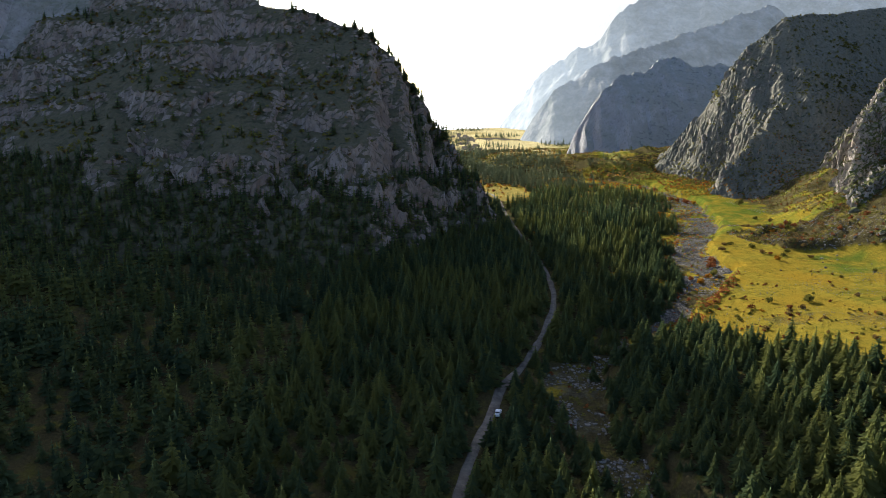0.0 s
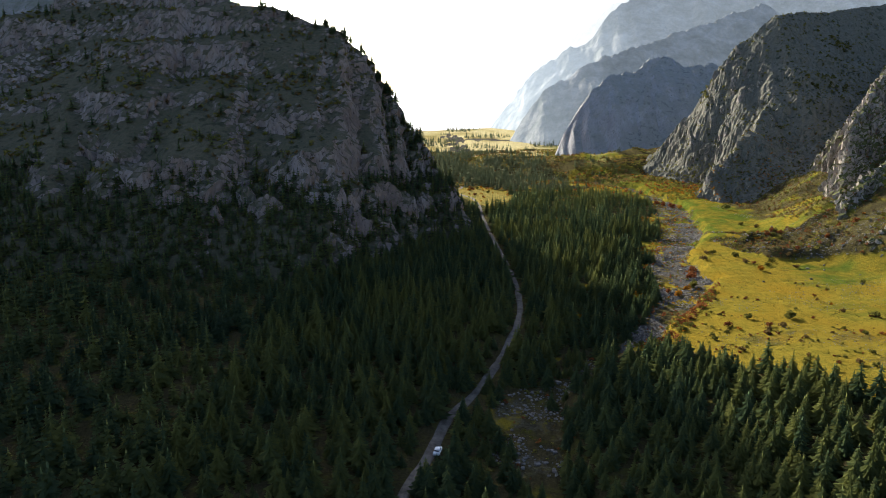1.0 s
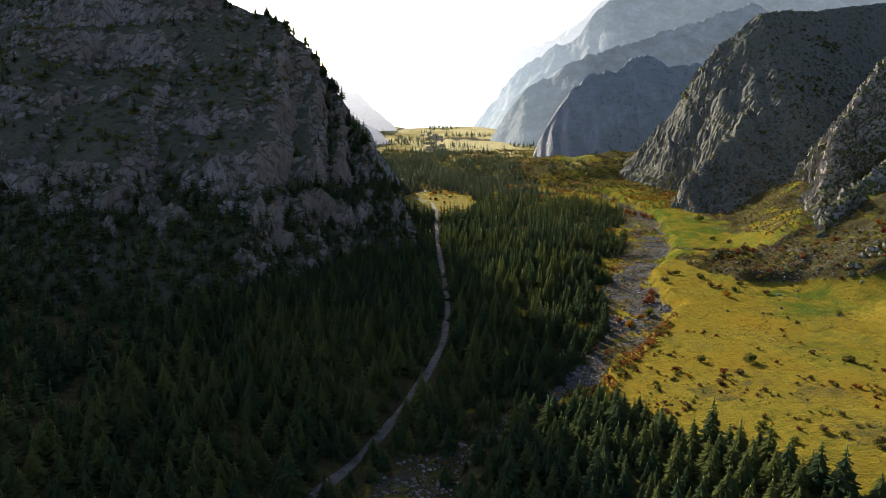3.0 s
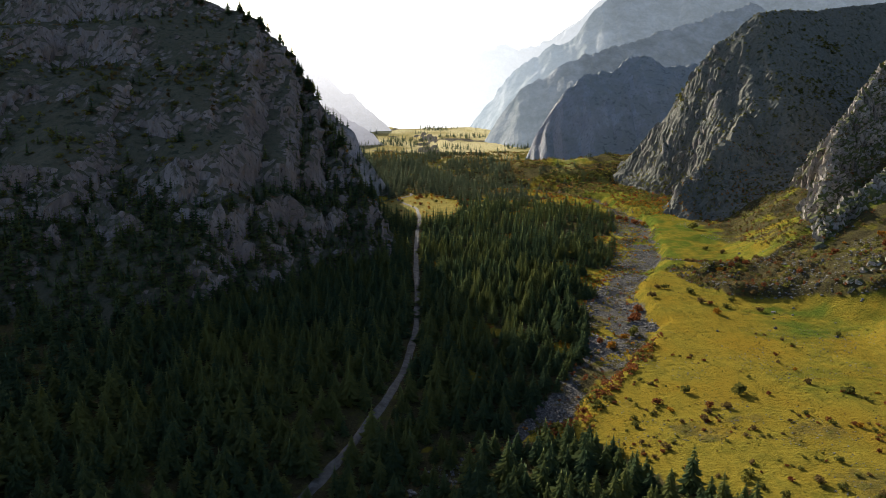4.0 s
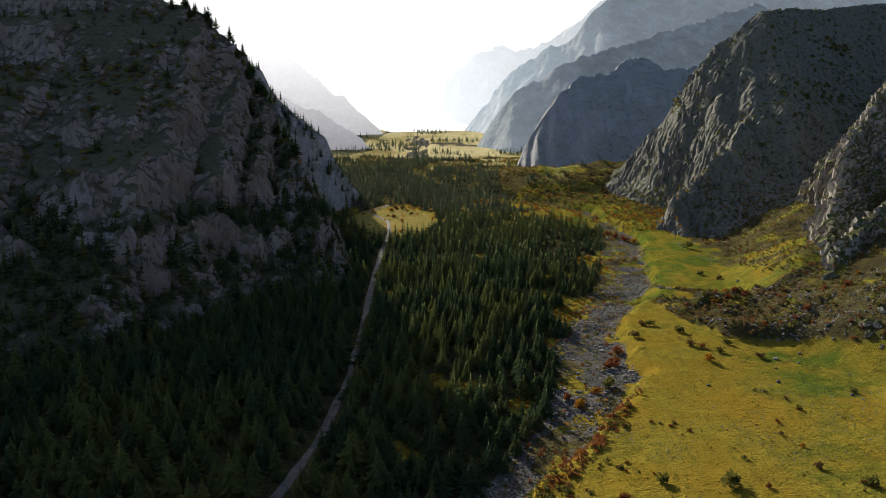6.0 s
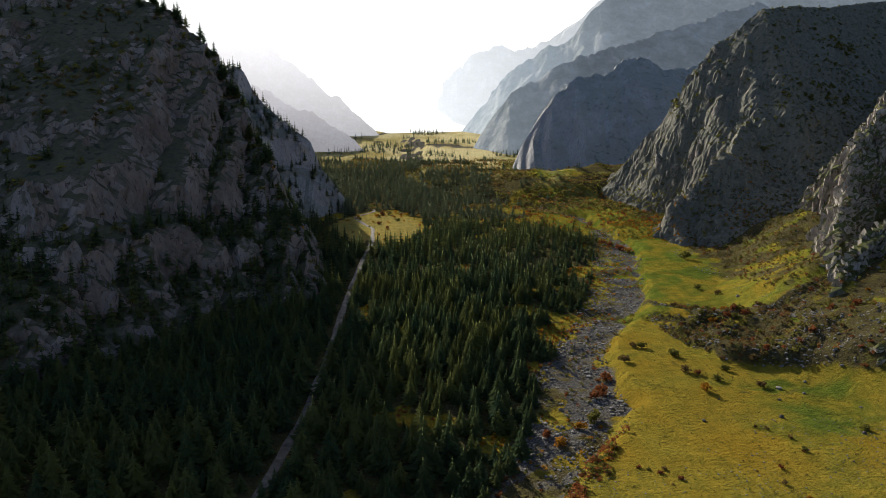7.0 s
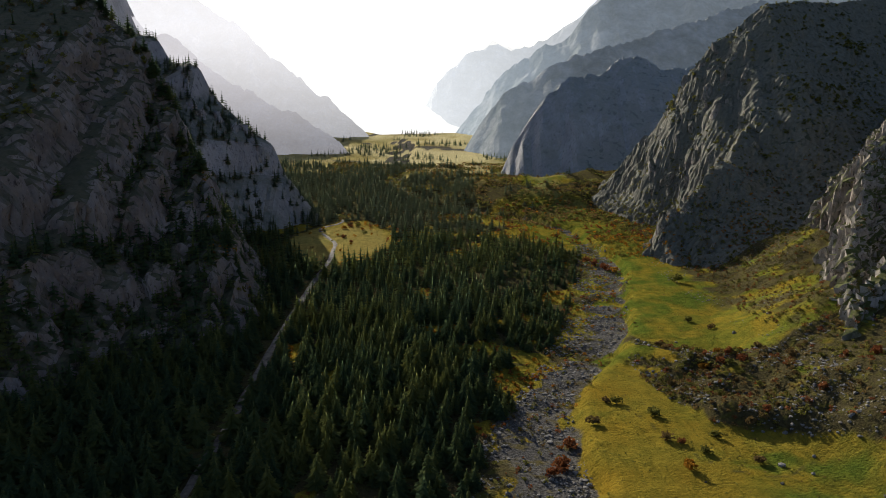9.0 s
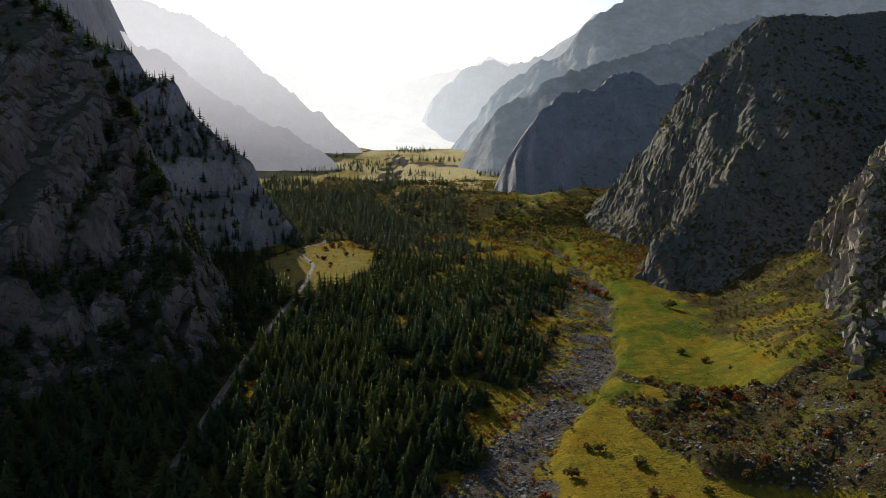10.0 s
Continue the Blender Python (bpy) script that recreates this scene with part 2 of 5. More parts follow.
def mountain_z(key, X, Y):
    c = CRESTS[key]
    wob = 9 * fbm(X, Y, 60, 3, 61)
    if key == "left":
        calm = 1 - 0.75 * smooth(-60, 0, X)
        h = ridge_z(X + 0.4 * wob * calm + 2.5 * smooth(-30, 0, X), Y + wob * calm, c, 0.60, 2.4, 5, east=2.3)
        high = smooth(8, 40, h)
        gul = np.abs(fbm(X + 0.35 * Y, Y * 0.35, 46, 3, 62))
        h = h - high * 15 * (0.35 - gul) * smooth(150, 60, h)
        rock = smooth(-0.25, 0.15, fbm(X, Y, 75, 3, 63))
        h = terraces(h, 30, 0.55 * fbm(X, Y, 70, 3, 64), 0.75 * high * (0.25 + 0.75 * rock))
        _, r, t = cells(X, Y, 7.0, 65)
        return h + high * (1.4 * (r - 0.5) + 2.0 * t) * (0.2 + 0.8 * rock) * smooth(150, 110, h) + 1.2 * fbm(X, Y, 9, 3, 66) * high
    if key in ("left_massif", "left_rear"):
        h = ridge_z(X, Y + wob, c, 1.05, 1.1, 8, east=3.0)
        return h + (5.0 * fbm(X, Y, 40, 4, 72) - 14 * (0.3 - np.abs(fbm(X + 0.3 * Y, 0.5 * Y, 60, 4, 73)))) * smooth(5, 40, h)
    if key == "left_second":
        h = ridge_z(X, Y + wob, c, 0.85, 1.2, 8, east=1.6)
        h = terraces(h, 34, 0.7 * fbm(X, Y, 60, 3, 71), 0.5 * smooth(10, 50, h))
        return h + 3.0 * fbm(X, Y, 22, 4, 72) * smooth(5, 40, h)
    if key in ("right", "right_spur"):
        h = ridge_z(X + 0.4 * wob, Y + 0.7 * wob, c, 1.02 if key == "right" else 0.9, 0.9, 3, west=2.0 if key == "right" else 2.2, talus=16.0 if key == "right" else 8.0)
        high = smooth(4, 30, h)
        gul = np.abs(fbm(X * 0.9 - 0.3 * Y, Y * 0.6, 44, 4, 82))
        rib = np.abs(fbm(X + 0.45 * Y, 0.22 * Y, 15, 3, 89))
        h = h - high * (14 * (0.3 - gul) + 5 * (0.28 - rib)) * smooth(165, 120, h)
        h = terraces(h, 26, 0.8 * fbm(X, Y, 50, 3, 83), 0.18 * high * smooth(150, 110, h))
        _, r, t = cells(X, Y, 6.0, 84)
        _, r2, t2 = cells(X, Y, 15.0, 86)
        edge = smooth(345, 262, X + 8 * fbm(X, Y, 30, 2, 87))
        rough = (0.4 + 0.6 * edge) * ((r - 0.5) + 1.6 * t) + (0.6 + 0.7 * edge) * ((r2 - 0.5) + 1.6 * t2)
        return h + high * rough * smooth(165, 130, h) + high * 1.4 * fbm(X, Y, 9, 4, 85)
    if key == "crag":
        h = ridge_z(X + 0.3 * wob, Y + 0.5 * wob, c, 2.1, 1.1, 2, west=5.0)
        h = np.maximum(h, ridge_z(X + 0.3 * wob, Y + 0.3 * wob, CRESTS["crag_side"], 2.2, 1.3, 2, west=3.0))
        high = smooth(2, 14, h)
        gul = np.abs(fbm(X * 1.2 - 0.5 * Y, Y * 0.5, 26, 3, 92))
        h = h - high * 13 * (0.3 - gul)
        _, r, t = cells(X, Y, 5.0, 93)
        _, r2, t2 = cells(X + 3 * fbm(X, Y, 9, 2, 96), Y, 12.0, 94)
        _, r3, t3 = cells(X, Y, 2.6, 97)
        return h + high * (2.4 * (r2 - 0.5) + 5 * t2 + 1.3 * (r - 0.5) + 2.2 * t + 0.7 * (r3 - 0.5) + 0.9 * t3)
    size = {"mid": 1.0, "right_low": 1.1, "right_back": 1.3, "left_third": 1.2, "left_fourth": 1.4}.get(key, 2.0)
    foot = {"east": 1.7} if key.startswith("left") or key == "far_left" else {"west": 2.2 if key == "mid" else 1.7}
    h = ridge_z(X + size * wob * 0.5, Y + size * wob, c, {"mid": 1.0, "end": 0.3}.get(key, 0.85), 0.8, 3.5, **foot)
    high = smooth(8, 60, h)
    gul = np.abs(fbm(X - 0.3 * Y, Y * 0.4, 70 * size, 4, 101))
    rib = np.abs(fbm(X + 0.2 * Y, Y * 0.3, 26 * size, 3, 103))
    h = h - high * (20 * size * (0.3 - gul) + 9 * size * (0.3 - rib))
    return h + high * size * 4.5 * fbm(X, Y, 24 * size, 5, 102)


# ---- materials ----
def material(name):
    m = bpy.data.materials.new(name)
    m.use_nodes = True
    t = m.node_tree
    return m, t, t.nodes["Principled BSDF"]


def node(t, kind, **values):
    n = t.nodes.new(kind)
    for k, v in values.items():
        n.inputs[k.replace("_", " ")].default_value = v
    return n


def noise_node(t, size, detail=5.0, rough=0.55, stretch=(1, 1, 1)):
    co = t.nodes.new("ShaderNodeNewGeometry")
    mp = t.nodes.new("ShaderNodeMapping")
    mp.inputs["Scale"].default_value = stretch
    t.links.new(co.outputs["Position"], mp.inputs["Vector"])
    n = node(t, "ShaderNodeTexNoise", Scale=1.0 / size, Detail=detail, Roughness=rough)
    t.links.new(mp.outputs[0], n.inputs["Vector"])
    return n.outputs["Fac"]


def ramp(t, fac, *stops):
    r = t.nodes.new("ShaderNodeValToRGB")
    e = r.color_ramp.elements
    e[0].position, e[0].color = stops[0][0], (*stops[0][1], 1)
    e[1].position, e[1].color = stops[-1][0], (*stops[-1][1], 1)
    for p, c in stops[1:-1]:
        e.new(p).color = (*c, 1)
    t.links.new(fac, r.inputs[0])
    return r.outputs[0]


def step(t, fac, a, b):
    n = t.nodes.new("ShaderNodeMapRange")
    n.inputs["From Min"].default_value, n.inputs["From Max"].default_value = a, b
    t.links.new(fac, n.inputs["Value"])
    return n.outputs[0]


def mixed(t, fac, a, b, how="MIX"):
    n = t.nodes.new("ShaderNodeMix")
    n.data_type, n.blend_type = "RGBA", how
    for value, sock in ((fac, n.inputs[0]), (a, n.inputs[6]), (b, n.inputs[7])):
        if isinstance(value, (int, float)):
            sock.default_value = value
        elif isinstance(value, tuple):
            sock.default_value = (*value, 1)
        else:
            t.links.new(value, sock)
    return n.outputs[2]


def maths(t, how, a, b=0.0):
    n = t.nodes.new("ShaderNodeMath")
    n.operation = how
    n.use_clamp = how in ("MULTIPLY", "ADD", "SUBTRACT")
    for value, sock in ((a, n.inputs[0]), (b, n.inputs[1])):
        if isinstance(value, (int, float)):
            sock.default_value = value
        else:
            t.links.new(value, sock)
    return n.outputs[0]


def bump(t, shader, height, strength, distance):
    n = node(t, "ShaderNodeBump", Strength=strength, Distance=distance)
    t.links.new(height, n.inputs["Height"])
    t.links.new(n.outputs[0], shader.inputs["Normal"])


def steepness(t):
    g = t.nodes.new("ShaderNodeNewGeometry")
    s = t.nodes.new("ShaderNodeSeparateXYZ")
    t.links.new(g.outputs["True Normal"], s.inputs[0])
    return s.outputs["Z"]


def rock_material(name, dark, pale, tan, scrub, cover, size=1.0, crack=0.35):
    """Broken rock with scrub and grass on its flatter parts. cover: (steep, flat) limits of the plants."""
    m, t, p = material(name)
    big, fine = noise_node(t, 22 * size, 6), noise_node(t, 2.2 * size, 8, 0.65)
    cracks = noise_node(t, 4.0 * size, 7, 0.7, (1, 1, 0.2))
    stone = mixed(t, step(t, big, 0.35, 0.68), ramp(t, cracks, (0.3, dark), (0.52, pale), (0.72, tan)), ramp(t, fine, (0.3, dark), (0.7, tan)))
    stone = mixed(t, step(t, fine, 0.6, 0.72), stone, pale)
    stone = mixed(t, step(t, noise_node(t, 1.3 * size, 6, 0.7, (1, 1, 0.4)), 0.44, 0.36), stone, tuple(crack * k for k in dark))
    dots = step(t, noise_node(t, 3.4 * size, 3, 0.5), 0.56, 0.63)
    plants = mixed(t, step(t, fine, 0.35, 0.7), scrub[0], scrub[1])
    plants = mixed(t, maths(t, "MULTIPLY", dots, step(t, big, 0.35, 0.6)), plants, scrub[2])
    patch = step(t, maths(t, "ADD", steepness(t), maths(t, "MULTIPLY", maths(t, "SUBTRACT", noise_node(t, 9 * size, 6), 0.3), 0.7)), *cover)
    t.links.new(mixed(t, patch, stone, plants), p.inputs["Base Color"])
    p.inputs["Roughness"].default_value = 0.9
    p.inputs["Specular IOR Level"].default_value = 0.1
    bump(t, p, maths(t, "ADD", maths(t, "MULTIPLY", cracks, 0.6), maths(t, "MULTIPLY", fine, 0.4)), 0.9, 1.6 * size)
    return m


SCRUB_L = ((0.062, 0.062, 0.036), (0.10, 0.088, 0.056), (0.028, 0.036, 0.02))
# right slope scrub and rock lightened a quarter to take in some haze
SCRUB_R = ((0.10, 0.103, 0.078), (0.158, 0.146, 0.115), (0.044, 0.054, 0.037))
ROCK_LEFT = rock_material("left_cliff_rock", (0.125, 0.10, 0.088), (0.29, 0.245, 0.22), (0.20, 0.152, 0.13), SCRUB_L, (0.46, 0.8), 1.0, 0.5)
# lighter, greyer copy of the left rock: haze mixed into its base colours
ROCK_SECOND_HAZED = rock_material("hazed_far_spur_rock", (0.25, 0.228, 0.222), (0.40, 0.37, 0.355), (0.33, 0.29, 0.275), ((0.15, 0.152, 0.12), (0.21, 0.20, 0.165), (0.08, 0.092, 0.068)), (0.52, 0.85), 1.3, 0.6)
ROCK_RIGHT = rock_material("right_slope_rock", (0.10, 0.091, 0.081), (0.345, 0.318, 0.285), (0.23, 0.172, 0.145), SCRUB_R, (0.04, 0.42))
ROCK_CRAG = rock_material("pale_crag_rock", (0.085, 0.072, 0.06), (0.43, 0.385, 0.335), (0.23, 0.18, 0.138), ((0.06, 0.072, 0.02), (0.095, 0.088, 0.032), (0.025, 0.036, 0.012)), (0.28, 0.62), 0.8, 0.22)
# middle mountain: rock and scrub paled to blue-grey, haze put into the colour
ROCK_MID_HAZED = rock_material("hazed_mid_slope_rock", (0.26, 0.265, 0.275), (0.38, 0.39, 0.40), (0.32, 0.315, 0.315), ((0.23, 0.245, 0.225), (0.29, 0.29, 0.27), (0.15, 0.17, 0.155)), (0.6, 0.85), 1.6, 0.7)


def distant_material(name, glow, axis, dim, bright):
    """Far ridges with lit haze painted on as emission: a backdrop that glows, brighter towards the sun. dim, bright:
    (place along the axis, strength).
    """
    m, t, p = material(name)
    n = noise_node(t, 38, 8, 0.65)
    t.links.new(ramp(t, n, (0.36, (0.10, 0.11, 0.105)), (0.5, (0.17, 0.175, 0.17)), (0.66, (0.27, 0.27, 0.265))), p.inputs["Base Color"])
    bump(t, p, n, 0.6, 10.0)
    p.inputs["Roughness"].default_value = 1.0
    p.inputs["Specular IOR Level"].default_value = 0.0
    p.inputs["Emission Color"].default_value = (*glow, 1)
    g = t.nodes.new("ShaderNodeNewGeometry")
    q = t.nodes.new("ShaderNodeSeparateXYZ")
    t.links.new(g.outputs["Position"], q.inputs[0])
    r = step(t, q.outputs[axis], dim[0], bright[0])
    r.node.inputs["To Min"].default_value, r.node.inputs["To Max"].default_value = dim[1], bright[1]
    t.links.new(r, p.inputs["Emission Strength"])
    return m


def ground_material():
    m, t, p = material("valley_ground")
    a = t.nodes.new("ShaderNodeAttribute")
    a.attribute_name = "cover"
    s = t.nodes.new("ShaderNodeSeparateColor")
    t.links.new(a.outputs["Color"], s.inputs[0])
    big, mid, fine = noise_node(t, 26, 5), noise_node(t, 4.0, 6, 0.6), noise_node(t, 0.7, 6, 0.65)
    straw = mixed(t, step(t, mid, 0.3, 0.7), (0.218, 0.162, 0.022), (0.134, 0.114, 0.017))
    straw = mixed(t, step(t, big, 0.42, 0.66), straw, (0.195, 0.13, 0.016))
    lush = mixed(t, step(t, mid, 0.35, 0.65), (0.10, 0.122, 0.017), (0.056, 0.082, 0.013))
    grass = mixed(t, maths(t, "MULTIPLY", s.outputs[1], step(t, maths(t, "ADD", mid, maths(t, "MULTIPLY", s.outputs[1], 0.5)), 0.5, 0.8)), straw, lush)
    grass = mixed(t, step(t, fine, 0.55, 0.75), grass, mixed(t, 0.75, grass, (0.055, 0.052, 0.012)))
    # alpha: grass lightened towards a hazy tone, haze put into the base colour
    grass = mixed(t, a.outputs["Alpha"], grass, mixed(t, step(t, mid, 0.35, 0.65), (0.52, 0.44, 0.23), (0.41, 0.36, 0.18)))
    grass = mixed(t, step(t, noise_node(t, 1.6, 5, 0.6, (1, 0.25, 1)), 0.50, 0.70), grass, mixed(t, 0.45, grass, (0.06, 0.062, 0.011)))
    soil = mixed(t, step(t, fine, 0.3, 0.7), (0.032, 0.028, 0.014), (0.085, 0.07, 0.032))
    soil = mixed(t, step(t, mid, 0.5, 0.68), soil, (0.085, 0.078, 0.018))
    gravel = mixed(t, step(t, fine, 0.35, 0.7), (0.036, 0.033, 0.028), (0.15, 0.142, 0.128))
    gravel = mixed(t, step(t, mid, 0.52, 0.66), gravel, (0.095, 0.078, 0.03))
    c = mixed(t, step(t, maths(t, "ADD", s.outputs[2], maths(t, "MULTIPLY", maths(t, "SUBTRACT", mid, 0.35), 0.7)), 0.45, 0.75), grass, soil)
    c = mixed(t, step(t, maths(t, "ADD", s.outputs[0], maths(t, "MULTIPLY", maths(t, "SUBTRACT", mid, 0.4), 0.8)), 0.5, 0.7), c, gravel)
    t.links.new(c, p.inputs["Base Color"])
    p.inputs["Roughness"].default_value = 0.95
    p.inputs["Specular IOR Level"].default_value = 0.0
    turf = noise_node(t, 1.5, 4, 0.6, (0.55, 1.0, 1.0))
    bump(t, p, maths(t, "ADD", maths(t, "MULTIPLY", mid, 0.4), maths(t, "ADD", maths(t, "MULTIPLY", fine, 0.3), maths(t, "MULTIPLY", turf, 0.16))), 1.0, 2.6)
    return m


def leaf_material(name, dark, light, glow=0.35, spread=0.5, middle=None):
    """Needles or leaves: diffuse with some light let through; varies from plant to plant."""
    m, t, p = material(name)
    a = t.nodes.new("ShaderNodeAttribute")
    a.attribute_name = "tint"
    o = t.nodes.new("ShaderNodeObjectInfo")
    i = t.nodes.new("ShaderNodeNewGeometry")
    v = maths(t, "ADD", maths(t, "MULTIPLY", a.outputs["Fac"], 0.7), maths(t, "MULTIPLY", i.outputs["Random Per Island"], 0.3))
    v = maths(t, "ADD", v, maths(t, "MULTIPLY", maths(t, "SUBTRACT", o.outputs["Random"], 0.3), spread))
    c = ramp(t, v, (0.0, dark), (0.5, middle or tuple(0.5 * (a + b) for a, b in zip(dark, light))), (1.0, light))
    t.links.new(c, p.inputs["Base Color"])
    p.inputs["Roughness"].default_value = 1.0
    p.inputs["Specular IOR Level"].default_value = 0.0
    tr = t.nodes.new("ShaderNodeBsdfTranslucent")
    t.links.new(c, tr.inputs["Color"])
    mx = t.nodes.new("ShaderNodeMixShader")
    mx.inputs[0].default_value = glow
    t.links.new(p.outputs[0], mx.inputs[1])
    t.links.new(tr.outputs[0], mx.inputs[2])
    t.links.new(mx.outputs[0], t.nodes["Material Output"].inputs[0])
    return m


def plain_material(name, dark, light, size, rough=0.9, depth=0.1):
    m, t, p = material(name)
    n = noise_node(t, size, 7, 0.65)
    t.links.new(mixed(t, step(t, n, 0.3, 0.7), dark, light), p.inputs["Base Color"])
    p.inputs["Roughness"].default_value = rough
    p.inputs["Specular IOR Level"].default_value = 0.25
    bump(t, p, n, 0.7, depth)
    return m


GROUND = ground_material()
NEEDLES = leaf_material("spruce_needles", (0.032, 0.058, 0.042), (0.17, 0.18, 0.056), 0.68, 0.4, (0.08, 0.115, 0.054))
# the same spruces further off, needles lightened and greyed to imitate haze
NEEDLES_HAZED = leaf_material("hazed_spruce_needles", (0.09, 0.118, 0.085), (0.17, 0.185, 0.105), 0.68, 0.4, (0.125, 0.155, 0.095))
BARK = plain_material("spruce_bark", (0.05, 0.038, 0.028), (0.12, 0.095, 0.07), 0.4)
STONE = plain_material("river_stone", (0.048, 0.044, 0.039), (0.225, 0.21, 0.188), 1.1)
DARK_STONE = plain_material("dark_lichened_stone", (0.035, 0.032, 0.028), (0.10, 0.092, 0.078), 0.8)
TRACK = plain_material("gravel_track", (0.045, 0.038, 0.031), (0.165, 0.143, 0.115), 2.6, depth=0.06)
SHRUB_LEAF = {
    "rust": leaf_material("rust_red_leaves", (0.105, 0.032, 0.016), (0.22, 0.085, 0.03)),
    "orange": leaf_material("orange_leaves", (0.20, 0.085, 0.012), (0.36, 0.17, 0.02)),
    "olive": leaf_material("olive_green_leaves", (0.055, 0.06, 0.016), (0.17, 0.155, 0.035)),
    "brown": leaf_material("brown_leaves", (0.075, 0.052, 0.022), (0.19, 0.125, 0.045)),
}


# ---- meshes ----
def grid_mesh(name, xs, ys, z, mat, keep=None, smooth_faces=False, broken=(), edge=None, tall=0.6):
    """A sheet over a grid of places; keep: which corners stay."""
    nx, ny = len(xs), len(ys)
    X, Y = np.meshgrid(xs, ys)
    co = np.stack([X, Y, z], -1).reshape(-1, 3)
    if broken:
        dy, dx = np.gradient(z, ys, xs)
        n = np.stack([-dx, -dy, np.ones_like(z)], -1)
        n /= np.linalg.norm(n, axis=-1, keepdims=True)
        steep = smooth(0.45, 1.1, np.hypot(dx, dy)).reshape(-1)
        move = sum(amount * cells3(co * (1, 1, tall), size, 300 + int(size * 10)) for size, amount in broken)
        if edge:
            steep = steep * (0.45 + 0.55 * smooth(edge[0], edge[1], co[:, 0] + 12 * fbm(co[:, 0], co[:, 1], 25, 3, 88)))
        co = co + n.reshape(-1, 3) * (move * steep)[:, None]
    i = np.arange((ny - 1) * nx).reshape(ny - 1, nx)[:, :-1].ravel()
    quads = np.stack([i, i + 1, i + nx + 1, i + nx], -1)
    if keep is not None:
        quads = quads[keep.reshape(-1)[quads].any(axis=1)]
        used = np.unique(quads)
        back = np.full(len(co), -1)
        back[used] = np.arange(len(used))
        co, quads = co[used], back[quads]
    return raw_mesh(name, co, quads, mat, smooth_faces), X, Y


def raw_mesh(name, co, faces, mat, smooth_faces=False):
    me = bpy.data.meshes.new(name)
    n, k = faces.shape
    me.vertices.add(len(co))
    me.vertices.foreach_set("co", np.ascontiguousarray(co, dtype=np.float32).ravel())
    me.loops.add(n * k)
    me.loops.foreach_set("vertex_index", np.ascontiguousarray(faces, dtype=np.int32).ravel())
    me.polygons.add(n)
    me.polygons.foreach_set("loop_start", np.arange(0, n * k, k, dtype=np.int32))
    me.polygons.foreach_set("loop_total", np.full(n, k, dtype=np.int32))
    me.materials.append(mat)
    me.update(calc_edges=True)
    me.polygons.foreach_set("use_smooth", np.full(n, smooth_faces))
    me.update()
    return me


def set_tint(me, values):
    at = me.attributes.new("tint", "FLOAT", "POINT")
    at.data.foreach_set("value", np.ascontiguousarray(values, dtype=np.float32))


def spread_out(fine_from, fine_to, step_m, low, high, grow):
    """Grid lines: even in the middle, wider and wider outwards."""
    mid = list(np.arange(fine_from, fine_to + 0.01, step_m))
    s, v, down = step_m, mid[0], []
    while v > low:
        s *= grow
        v -= s
        down.append(v)
    s, v, up = step_m, mid[-1], []
    while v < high:
        s *= grow
        v += s
        up.append(v)
    return np.array(down[::-1] + mid + up)


